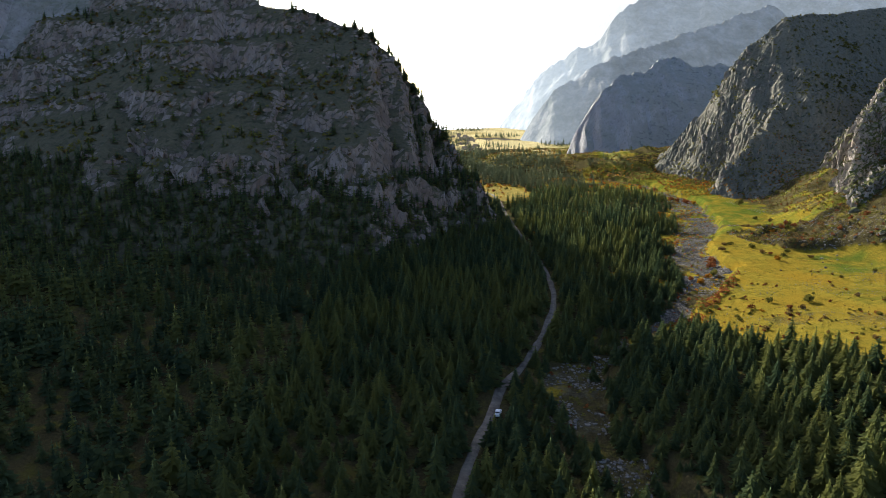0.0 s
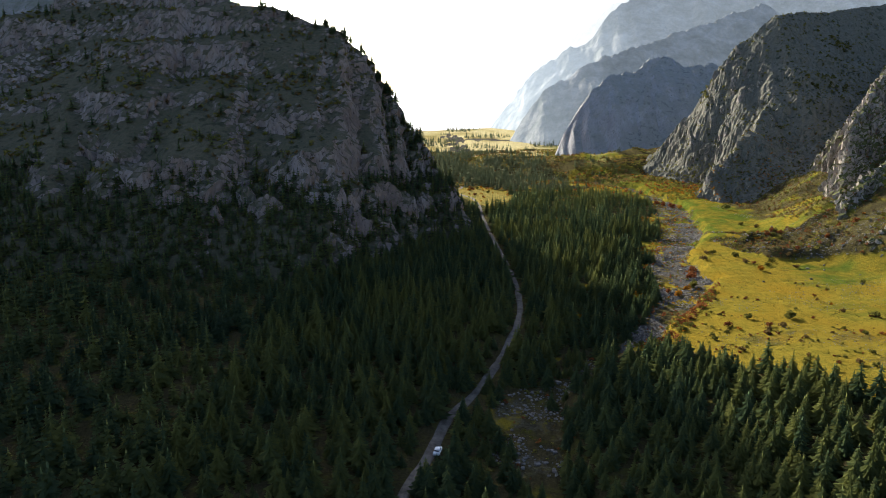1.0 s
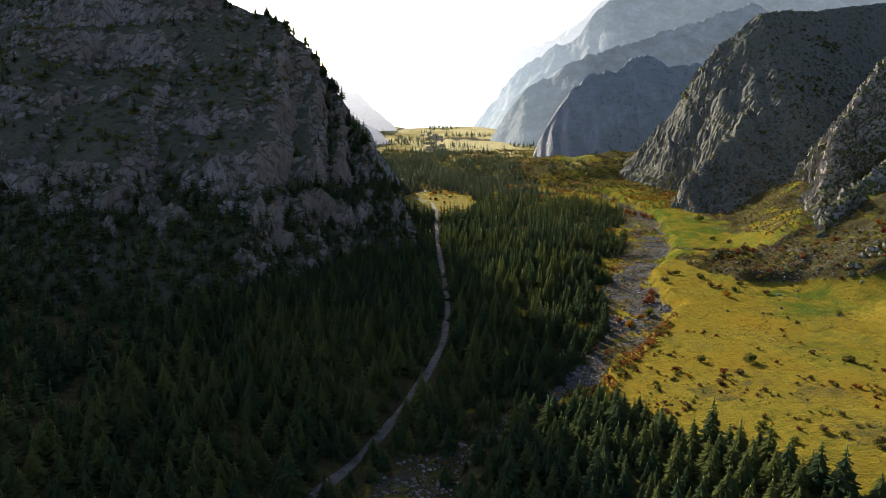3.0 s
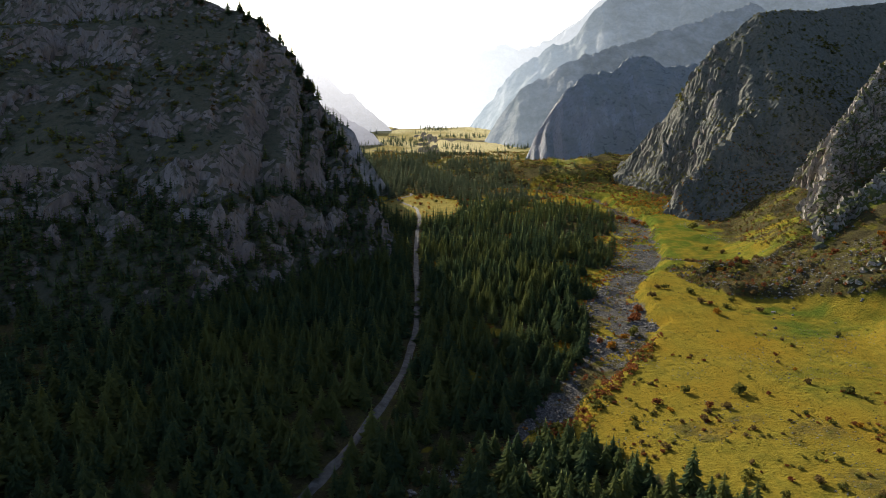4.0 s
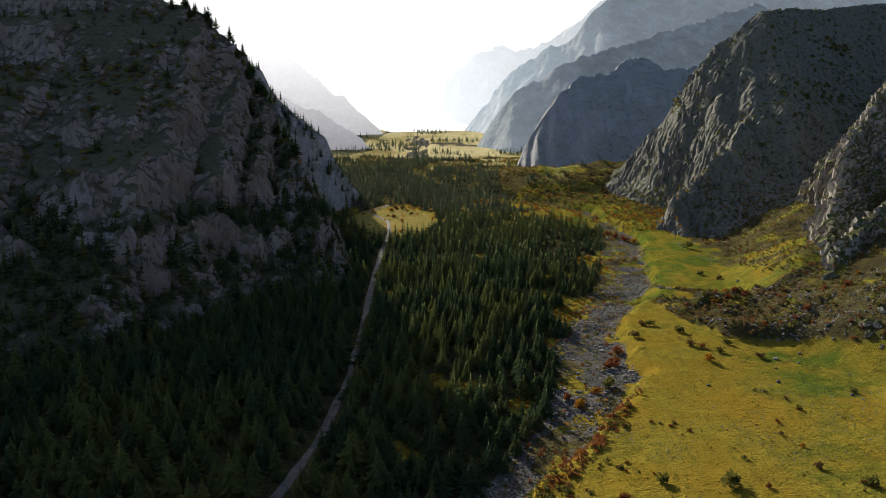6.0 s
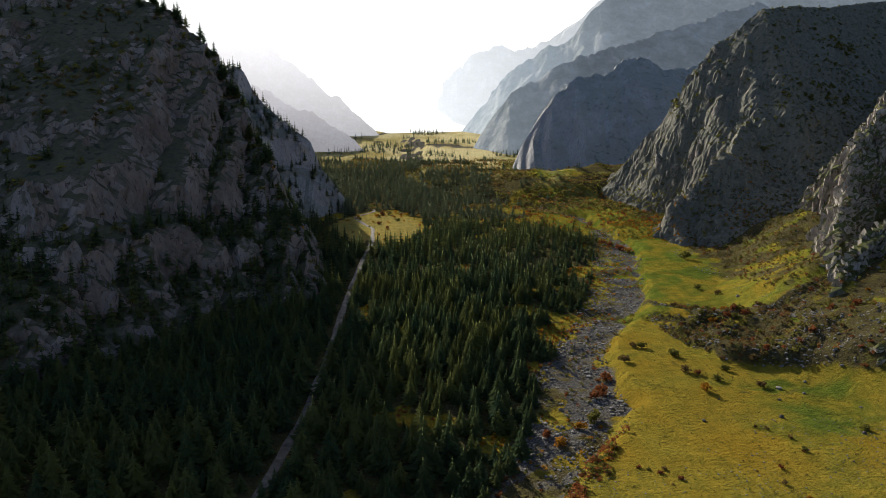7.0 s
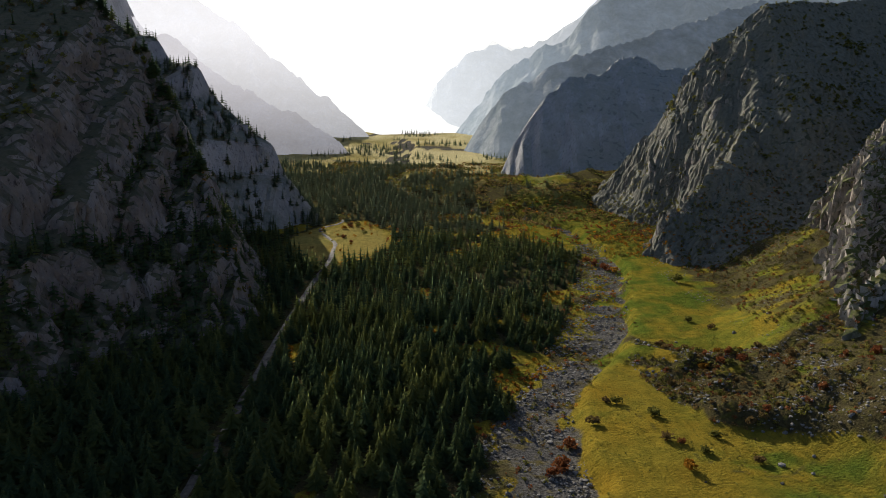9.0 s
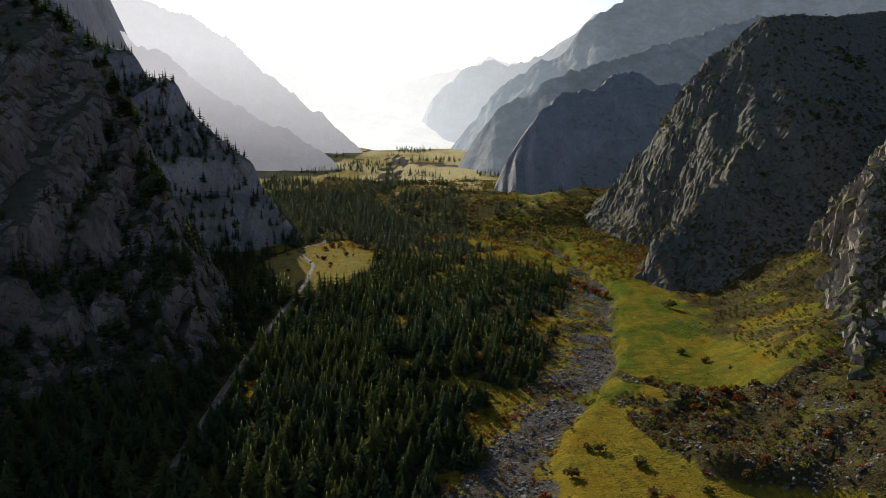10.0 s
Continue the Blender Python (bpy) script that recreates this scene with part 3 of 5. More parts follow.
# ---- ground ----
def build_ground():
    xs, ys = spread_out(-110, 300, 2.2, -4700, 4700, 1.12), spread_out(110, 700, 2.2, -4700, 4700, 1.07)
    X, Y = np.meshgrid(xs, ys)
    me, X, Y = grid_mesh("ground", xs, ys, floor_z(X, Y), GROUND, smooth_faces=True)
    d, hw, side = along(X, Y, RIVER)
    # near bed darkened to soil: plants there, and tree shade put into colour
    gravel = (1 - smooth(-2.5, 2.5, d - hw + 5.0 * fbm(X, Y, 15, 3, 8))) * (0.25 + 0.95 * smooth(-0.3, 0.2, fbm(X, Y, 9, 3, 9))) * (1 - 0.6 * smooth(275, 250, Y)) * (1 - 0.75 * (side < 0) * smooth(0.1, 0.7, d / hw + 0.4 * fbm(X, Y, 12, 2, 11)) * smooth(410, 460, Y))
    dr, _, _ = along(X, Y, ROAD + ROAD_ON[1:])
    gravel = np.maximum(gravel, 0.5 * (1 - smooth(1.2, 2.6, dr)))
    gravel = np.maximum(gravel, 0.75 * smooth(0.1, 0.5, fbm(X, Y, 60, 4, 111)) * smooth(1050, 1150, Y))
    lush = np.clip(0.9 * inside(X, Y, 218, 548, 24, 42) + 0.8 * inside(X, Y, 194, 366, 26, 5, -10) + 0.6 * inside(X, Y, 222, 345, 30, 16) + 0.55 * smooth(-0.1, 0.5, fbm(X, Y, 32, 4, 112)) + 0.75 * smooth(415, 470, Y) * smooth(150, 180, X) + 0.5 * inside(X, Y, 238, 410, 64, 38, 8), 0, 1) * (0.45 + 0.55 * smooth(-0.25, 0.25, fbm(X, Y, 8, 3, 119)))
    wood = forest_mask(X, Y)
    scrub = np.clip(0.9 * wood + 0.95 * stony(X, Y) + 0.85 * smooth(-0.5, 0.15, fbm(X, Y, 9, 3, 118)) * smooth(216, 254, X + 8 * fbm(X, Y, 20, 2, 116)) * smooth(330, 380, Y)
                    + 0.25 * smooth(215, 265, X + 0.9 * (Y - 560)) * smooth(245, 262, X) + 0.72 * smooth(690, 760, Y) * (0.35 + 0.65 * smooth(-0.25, 0.25, fbm(X, Y, 28, 4, 115))) * (1 - inside(X, Y, 224, 856, 46, 18, 6)), 0, 1)
    scrub = np.maximum(scrub, 0.8 * (d < hw + 4) * smooth(0, 6, hw + 4 - d) * smooth(-0.2, 0.3, fbm(X, Y, 12, 3, 10) + 0.5 * (Y < 250)))
    scrub = scrub * (1 - 0.7 * smooth(960, 1060, Y)) * (1 - inside(X, Y, 50, 640, 32, 66)) * (1 - 0.8 * inside(X, Y, 60, 1250, 90, 110))
    scrub = np.maximum(scrub, 0.7 * (1 - smooth(4.0, 6.0, dr)) * (1 - smooth(590, 610, Y)))
    scrub = np.maximum(scrub, 0.5 * smooth(0.0, 0.5, fbm(X, Y, 14, 3, 113) + 0.5 * fbm(X, Y, 4.5, 2, 125)) * smooth(330, 270, Y) * smooth(90, 120, X))
    dp, _, _ = along(X, Y, [(164, 402, 0), (170, 390, 0), (175, 374, 0), (182, 362, 0), (196, 358, 0), (207, 366, 0)])
    scrub = np.maximum(scrub, 0.55 * (1 - smooth(0.3, 1.5, dp)))
    # paler up the valley and in the clearing, imitating haze
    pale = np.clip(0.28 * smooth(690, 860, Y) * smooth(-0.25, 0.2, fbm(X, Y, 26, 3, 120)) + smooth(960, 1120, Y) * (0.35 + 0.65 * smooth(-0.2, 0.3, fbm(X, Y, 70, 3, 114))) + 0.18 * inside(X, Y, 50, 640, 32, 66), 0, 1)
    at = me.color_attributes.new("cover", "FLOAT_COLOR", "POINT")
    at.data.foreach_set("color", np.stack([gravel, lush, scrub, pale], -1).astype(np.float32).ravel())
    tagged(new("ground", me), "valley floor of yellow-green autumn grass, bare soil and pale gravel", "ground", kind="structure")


def forest_mask(X, Y):
    """Where the conifers stand on the valley floor."""
    n = 10 * fbm(X, Y, 40, 3, 121)
    d, hw, side = along(X, Y, RIVER)
    dr, _, _ = along(X, Y, ROAD + ROAD_ON[1:])
    left = side < 0
    mid = left & (d > hw - 1.5 + 0.35 * n) & (Y > 120) & (Y < 640 + n)
    mid &= ~((X > 118) & (np.abs(Y - 452 - n) < 7) & (d < hw + 26))
    west = (X < 60) & (Y < 660)
    right_front = (~left) & (d > hw + 2) & (X < 97 + 0.58 * np.clip(264 - Y, 0, 200) + 0.8 * n) & (Y < 256 + 0.5 * n)
    upper = (Y > 640) & (Y < 1000) & (X > -60) & ((X < 140 + n + 0.3 * np.clip(740 - Y, 0, 100)) & (fbm(X, Y, 45, 3, 122) > -0.05) | (X < 122 + 1.5 * n) & (Y > 740) & (fbm(X, Y, 30, 3, 124) > -0.2) | (X < 300) & (Y > 740) & (fbm(X, Y, 30, 3, 124) > 0.36))
    out = mid | west | right_front | upper
    out &= Y > 112 + 1.3 * n
    out &= dr > 3.1
    out &= d > hw - 1.5 - 3.0 * (Y < 255)
    out &= inside(X, Y, 52, 642, 31, 68) < 0.35
    out &= ~((np.abs(X - 112 - n) < 46) & (np.abs(Y - 668 + 0.25 * (X - 110)) < 3.5))
    out &= inside(X, Y, 139, 428, 9, 17, -22) < 0.4
    out &= inside(X, Y, 112, 470, 10, 7) < 0.4
    out &= (fbm(X, Y, 15, 2, 123) > -0.5) | (X < 56) | (Y < 256)
    out &= inside(X, Y, 41, 205, 10, 24) < 0.4
    return out


def build_road(name, line):
    """A two-rut gravel track draped on the ground."""
    pts = np.array(line, float)[:, :2]
    seg = np.hypot(*np.diff(pts, axis=0).T)
    s = np.concatenate([[0], np.cumsum(seg)])
    t = np.arange(0, s[-1], 1.5)
    x, y = np.interp(t, s, pts[:, 0]), np.interp(t, s, pts[:, 1])
    k = np.ones(9) / 9
    x = np.convolve(np.pad(x, 4, mode="edge"), k, "valid")
    y = np.convolve(np.pad(y, 4, mode="edge"), k, "valid")
    dx, dy = np.gradient(x), np.gradient(y)
    n = np.hypot(dx, dy)
    across = np.linspace(-1.3, 1.3, 9)
    lift = np.array([-0.25, 0.05, -0.03, 0.04, 0.10, 0.04, -0.03, 0.05, -0.25])
    wide = 1 + 0.34 * fbm(x, y, 9, 3, 131)
    X = x[:, None] + (dy / n)[:, None] * across * wide[:, None]
    Y = y[:, None] - (dx / n)[:, None] * across * wide[:, None]
    Z = floor_z(X, Y) + 0.22 + lift
    co = np.stack([X, Y, Z], -1).reshape(-1, 3)
    i = (np.arange(len(t) - 1)[:, None] * 9 + np.arange(8)).ravel()
    me = raw_mesh(name, co, np.stack([i, i + 9, i + 10, i + 1], -1), TRACK, True)
    tagged(new(name, me), "pale gravel track with two wheel ruts winding through the trees", "road", kind="structure")


def build_mountain(name, key, box, cell, mat, label, sink=4.0, drop=3.0, broken=(), edge=None, tall=0.6):
    xs, ys = np.arange(box[0], box[1], cell), np.arange(box[2], box[3], cell)
    X, Y = np.meshgrid(xs, ys)
    z = mountain_z(key, X, Y)
    base = floor_z(X, Y)
    z = z + base * np.exp(-np.clip(z, 0, 1e3) / 40) - drop * np.exp(-np.clip(z, 0, 1e3) / 4)
    me, _, _ = grid_mesh(name, xs, ys, z, mat, keep=z > base - sink, broken=broken, edge=edge, tall=tall)
    return tagged(new(name, me), label, "mountain")


def land_z(X, Y, keys):
    """Top of the ground and of the given mountains."""
    base = floor_z(X, Y)
    top = base
    for key in keys:
        z = mountain_z(key, X, Y)
        top = np.maximum(top, z + base * np.exp(-np.clip(z, 0, 1e3) / 40) - 3.0 * np.exp(-np.clip(z, 0, 1e3) / 4))
    return top


build_ground()
build_road("road", ROAD)
build_road("road_beyond", ROAD_ON)
spur = build_mountain("mountain_spur", "left", (-330, 70, 250, 720), 1.6, ROCK_LEFT, "steep shaded mountain spur with cliff bands and conifers", broken=((8, 2.2), (4, 1.6), (1.9, 0.9)), tall=0.45)
build_mountain("mountain_massif", "left_massif", (-700, -60, 380, 1050), 6, ROCK_SECOND_HAZED, "high shaded mountainside above a wooded spur")
build_mountain("rear_massif", "left_rear", (-900, -60, 500, 1600), 8, ROCK_SECOND_HAZED, "high mountain ridge behind a wooded spur")
second = build_mountain("second_spur", "left_second", (-380, 60, 580, 900), 2.6, ROCK_SECOND_HAZED, "dark wooded mountain spur beyond a small meadow")
right = build_mountain("right_mountain", "right", (195, 640, 560, 1000), 1.6, ROCK_RIGHT, "brown rocky mountain with scrub and a rounded top", broken=((9, 0.9), (4.5, 1.1), (2.2, 1.0)), edge=(330, 262), tall=0.35)
low = build_mountain("low_spur", "right_spur", (205, 350, 550, 720), 1.8, ROCK_RIGHT, "low rocky spur at the foot of a mountain", broken=((7, 2.0), (3.4, 1.6), (2.0, 1.1)), edge=(290, 235), tall=0.4)
crag = build_mountain("rock_crag", "crag", (230, 420, 412, 640), 0.9, ROCK_CRAG, "pale broken rock crag above a grassy slope", broken=((6, 1.8), (2.8, 2.2), (1.5, 1.6)), tall=0.3)
build_mountain("middle_mountain", "mid", (140, 760, 830, 1350), 4.5, ROCK_MID_HAZED, "mountain shoulder with scrub in shade, coloured grey-blue as haze")
# ridges give off their own glow in place of haze in the air
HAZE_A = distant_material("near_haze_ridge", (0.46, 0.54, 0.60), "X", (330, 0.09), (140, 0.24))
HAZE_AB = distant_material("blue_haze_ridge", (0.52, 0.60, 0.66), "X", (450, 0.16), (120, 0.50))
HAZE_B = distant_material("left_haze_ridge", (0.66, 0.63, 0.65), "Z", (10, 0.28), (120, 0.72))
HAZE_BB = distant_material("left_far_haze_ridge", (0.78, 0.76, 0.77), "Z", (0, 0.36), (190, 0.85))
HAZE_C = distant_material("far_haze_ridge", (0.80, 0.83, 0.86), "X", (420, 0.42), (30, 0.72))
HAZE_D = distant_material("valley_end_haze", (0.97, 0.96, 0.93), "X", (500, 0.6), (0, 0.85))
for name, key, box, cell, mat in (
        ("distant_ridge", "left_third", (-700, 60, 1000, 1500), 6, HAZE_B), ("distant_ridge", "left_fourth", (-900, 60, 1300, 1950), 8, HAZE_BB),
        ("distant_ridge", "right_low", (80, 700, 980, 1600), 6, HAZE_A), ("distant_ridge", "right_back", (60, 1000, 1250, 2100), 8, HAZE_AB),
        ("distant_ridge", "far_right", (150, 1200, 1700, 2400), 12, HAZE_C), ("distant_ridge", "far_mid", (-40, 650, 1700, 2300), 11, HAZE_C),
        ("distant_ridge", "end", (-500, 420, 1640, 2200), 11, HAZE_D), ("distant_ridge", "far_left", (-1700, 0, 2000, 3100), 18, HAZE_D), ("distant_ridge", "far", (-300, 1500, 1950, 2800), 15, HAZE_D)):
    ob = build_mountain(name, key, box, cell, mat, "far mountain ridge with bright haze painted on as glow", 6)
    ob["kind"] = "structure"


# ---- rock faces that stand out of the slopes ----
def rock_block(seed, squash, fine=4):
    """A broken block of rock: a ball cut by many planes, with chipped facets."""
    rng = np.random.default_rng(seed)
    bm = bmesh.new()
    bmesh.ops.create_icosphere(bm, subdivisions=fine, radius=1.0)
    co = np.array([v.co[:] for v in bm.verts])
    tri = np.array([[v.index for v in f.verts] for f in bm.faces])
    bm.free()
    co = co * (1 + 0.22 * fbm(co[:, 0] * 3 + co[:, 2], co[:, 1] * 3 - co[:, 2] * 0.6, 1.6, 3, seed))[:, None]
    for k in range(34):
        n = rng.normal(size=3) * (1, 1, 0.55)
        n /= np.linalg.norm(n)
        over = np.maximum(co @ n - rng.uniform(0.52, 0.9), 0)
        co = co - over[:, None] * n
    _, r, t = cells(co[:, 0] * 5 + 2.0 * co[:, 2], co[:, 1] * 5 - 1.3 * co[:, 2], 1.0, seed + 3)
    co = co * (1 + 0.16 * (r - 0.5) + 0.14 * t)[:, None]
    return co * np.array(squash), tri


SQUASH = ((1.0, 0.7, 1.2), (0.8, 0.8, 1.5), (1.3, 0.7, 0.9), (0.9, 0.75, 1.1), (1.2, 0.8, 1.3))
BLOCKS = [rock_block(200 + k, q) for k, q in enumerate(SQUASH)]
SMALL_BLOCKS = [rock_block(240 + k, q, 3) for k, q in enumerate(SQUASH)]


def set_outcrop(parent, places, key, mat, name, seed):
    """Rock faces as parts of a mountain, bedded in its slope: x, y, half width."""
    rng = np.random.default_rng(seed)
    meshes = [raw_mesh(name, co, tri, mat) for co, tri in (BLOCKS if key == "left" else SMALL_BLOCKS)]
    for x, y, r in places:
        z = float(land_z(np.array([x * 1.0]), np.array([y * 1.0]), [key])[0])
        ob = new(name, meshes[rng.integers(len(meshes))])
        k = r * rng.uniform(0.85, 1.15)
        ob.parent = parent
        ob.matrix_basis = pose(x, y + 0.25 * r, z - 0.45 * r, rng.uniform(-14, 14), rng.uniform(-14, 14), rng.uniform(0, 360)) @ Matrix.Diagonal((k, k, k * rng.uniform(0.9, 1.4), 1))


rng_rock = np.random.default_rng(210)
set_outcrop(spur, [(-168, 411, 13), (-127, 381, 14), (-116, 384, 11), (-103, 378, 13), (-92, 384, 11), (-79, 386, 12), (-66, 374, 11), (-74, 444, 12), (-56, 407, 12), (-47, 392, 9),
                   (-36, 388, 10), (-27, 387, 10), (-22, 394, 8), (-12, 433, 11), (-2, 440, 10), (8, 452, 10), (17, 462, 8), (24, 464, 7), (-91, 362, 9), (-150, 395, 10), (-47, 336, 6)], "left", ROCK_LEFT, "rock_face", 211)
set_outcrop(crag, [(263 + 82 * u + 8 * v, 440 + 128 * u - 11 * v, 0.6 + 1.1 * w) for u, v, w in rng_rock.random((30, 3))], "crag", ROCK_CRAG, "rock_face", 212)
set_outcrop(second, [(-6 - 60 * u, 700 - 8 * w + 14 * v, 3.5 + 4 * v) for u, v, w in rng_rock.random((14, 3))], "left_second", ROCK_SECOND_HAZED, "rock_face", 215)
set_outcrop(right, [(252 + 62 * u + 14 * v, 690 + 70 * w * (1 - 0.5 * u) + 15 * u, 2 + 3.4 * v) for u, v, w in rng_rock.random((44, 3))], "right", ROCK_RIGHT, "rock_face", 213)
set_outcrop(low, [(231 + 34 * u, 596 + 22 * u + 6 * w, 2.5 + 3.0 * v) for u, v, w in rng_rock.random((18, 3))], "right_spur", ROCK_RIGHT, "rock_face", 214)


# ---- conifers ----
def spruce(seed, tall, wide, tiers, spokes):
    """Corners and triangles of a spruce crown: drooping folded fronds round a thin inner cone."""
    rng = random.Random(seed)
    co, tri = [], []

    def add(points, faces):
        b = len(co)
        co.extend(points)
        tri.extend([tuple(b + k for k in f) for f in faces])

    ring = [(0.2 * wide * math.cos(a), 0.2 * wide * math.sin(a), 0.12 * tall) for a in (k * math.tau / 6 for k in range(6))]
    add(ring + [(0, 0, tall * 0.9)], [(k, (k + 1) % 6, 6) for k in range(6)])
    for i in range(tiers):
        f = (i + 0.3 * rng.random()) / tiers
        z = tall * (0.10 + 0.87 * f)
        r = wide * (1 - f) ** 0.85 * rng.uniform(0.72, 1.15) + 0.03 * wide
        n = max(4, round(spokes * (1 - 0.45 * f)))
        a0 = rng.random() * math.tau
        for k in range(n):
            a = a0 + (k + rng.uniform(-0.3, 0.3)) * math.tau / n
            q = r * rng.uniform(0.7, 1.15)
            c, s = math.cos(a), math.sin(a)
            w = q * rng.uniform(1.7, 2.5) / n
            up = rng.uniform(0.02, 0.05) * tall
            dz = rng.uniform(0.15, 0.42) * q
            add([(0, 0, z + up), (0.62 * q * c - w * s, 0.62 * q * s + w * c, z - dz * 0.75), (q * c, q * s, z - dz * 0.7), (0.62 * q * c + w * s, 0.62 * q * s - w * c, z - dz * 0.75)],
                [(0, 1, 2), (0, 2, 3)])
    add([(-0.02, 0, tall * 0.9), (0.02, 0, tall * 0.9), (0, 0.01, tall * 1.03)], [(0, 1, 2)])
    return np.array(co), np.array(tri)


def trunk_shape(tall, r):
    ring = [(math.cos(k * math.tau / 6), math.sin(k * math.tau / 6)) for k in range(6)]
    co = [(r * c, r * s, -1.0) for c, s in ring] + [(0.25 * r * c, 0.25 * r * s, tall * 0.8) for c, s in ring]
    tri = [t for k in range(6) for t in ((k, (k + 1) % 6, 6 + (k + 1) % 6), (k, 6 + (k + 1) % 6, 6 + k))]
    return np.array(co), np.array(tri)


def scattered(box, gap, seed):
    """Uneven places over a box, about gap metres apart."""
    rng = np.random.default_rng(seed)
    X, Y = np.meshgrid(np.arange(box[0], box[1], gap), np.arange(box[2], box[3], gap))
    X = X + rng.uniform(-0.75, 0.75, X.shape) * gap
    Y = Y + rng.uniform(-0.75, 0.75, Y.shape) * gap
    return X.ravel(), Y.ravel(), rng


def joined(name, shapes, x, y, z, size, turn, which, tint, mat, squash=None):
    """Many plants or stones in one mesh."""
    cos, tris, tints, at = [], [], [], 0
    for v, (co, tri) in enumerate(shapes):
        pick = np.where(which == v)[0]
        if not len(pick):
            continue
        c, s = np.cos(turn[pick])[:, None], np.sin(turn[pick])[:, None]
        k = size[pick][:, None]
        h = k if squash is None else k * squash[pick][:, None]
        px = (co[:, 0] * c - co[:, 1] * s) * k + x[pick][:, None]
        py = (co[:, 0] * s + co[:, 1] * c) * k + y[pick][:, None]
        pz = co[:, 2] * h + z[pick][:, None]
        cos.append(np.stack([px, py, pz], -1).reshape(-1, 3))
        tris.append((tri[None] + (at + np.arange(len(pick)) * len(co))[:, None, None]).reshape(-1, 3))
        tints.append(np.repeat(tint[pick], len(co)))
        at += len(pick) * len(co)
    me = raw_mesh(name, np.concatenate(cos), np.concatenate(tris), mat)
    set_tint(me, np.concatenate(tints))
    return new(name, me)


NEAR_SPRUCE = [spruce(k, 1.0, w, 12, 9) for k, w in ((1, 0.38), (2, 0.31), (3, 0.42), (4, 0.35))]
TINY_SPRUCE = [spruce(k, 1.0, w, 5, 5) for k, w in ((21, 0.33), (22, 0.29), (23, 0.37))]
FAR_SPRUCE = [spruce(k, 1.0, w, 7, 6) for k, w in ((11, 0.33), (12, 0.28), (13, 0.37))]


def tree_kind(index):
    """A spruce thing with its trunk and crown, as a pattern to copy."""
    tree = new("spruce_tree")
    co, tri = NEAR_SPRUCE[index]
    me = raw_mesh("crown", co, tri, NEEDLES)
    set_tint(me, np.full(len(co), (0.3, 0.5, 0.4, 0.6)[index]))
    crown = new("crown", me)
    crown.parent = tree
    trunk = new("trunk", raw_mesh("trunk", *trunk_shape(1.0, 0.018), BARK))
    for v in trunk.data.vertices:
        v.co.z = max(v.co.z, -0.06)
    trunk.parent = tree
    return tagged(tree, "dark green spruce with drooping layered branches on the forest floor", "tree", "spruces of the valley forest")


def put_trees(pattern, xs, ys, zs, sizes, rng, label=""):
    for x, y, z, s in zip(xs, ys, zs, sizes):
        src = pattern[rng.integers(len(pattern))]
        ob = copy_thing(src, pose(x, y, z, 0, 0, rng.uniform(0, 360)) @ Matrix.Diagonal((s, s, s, 1)))
        if label:
            ob["label"] = label


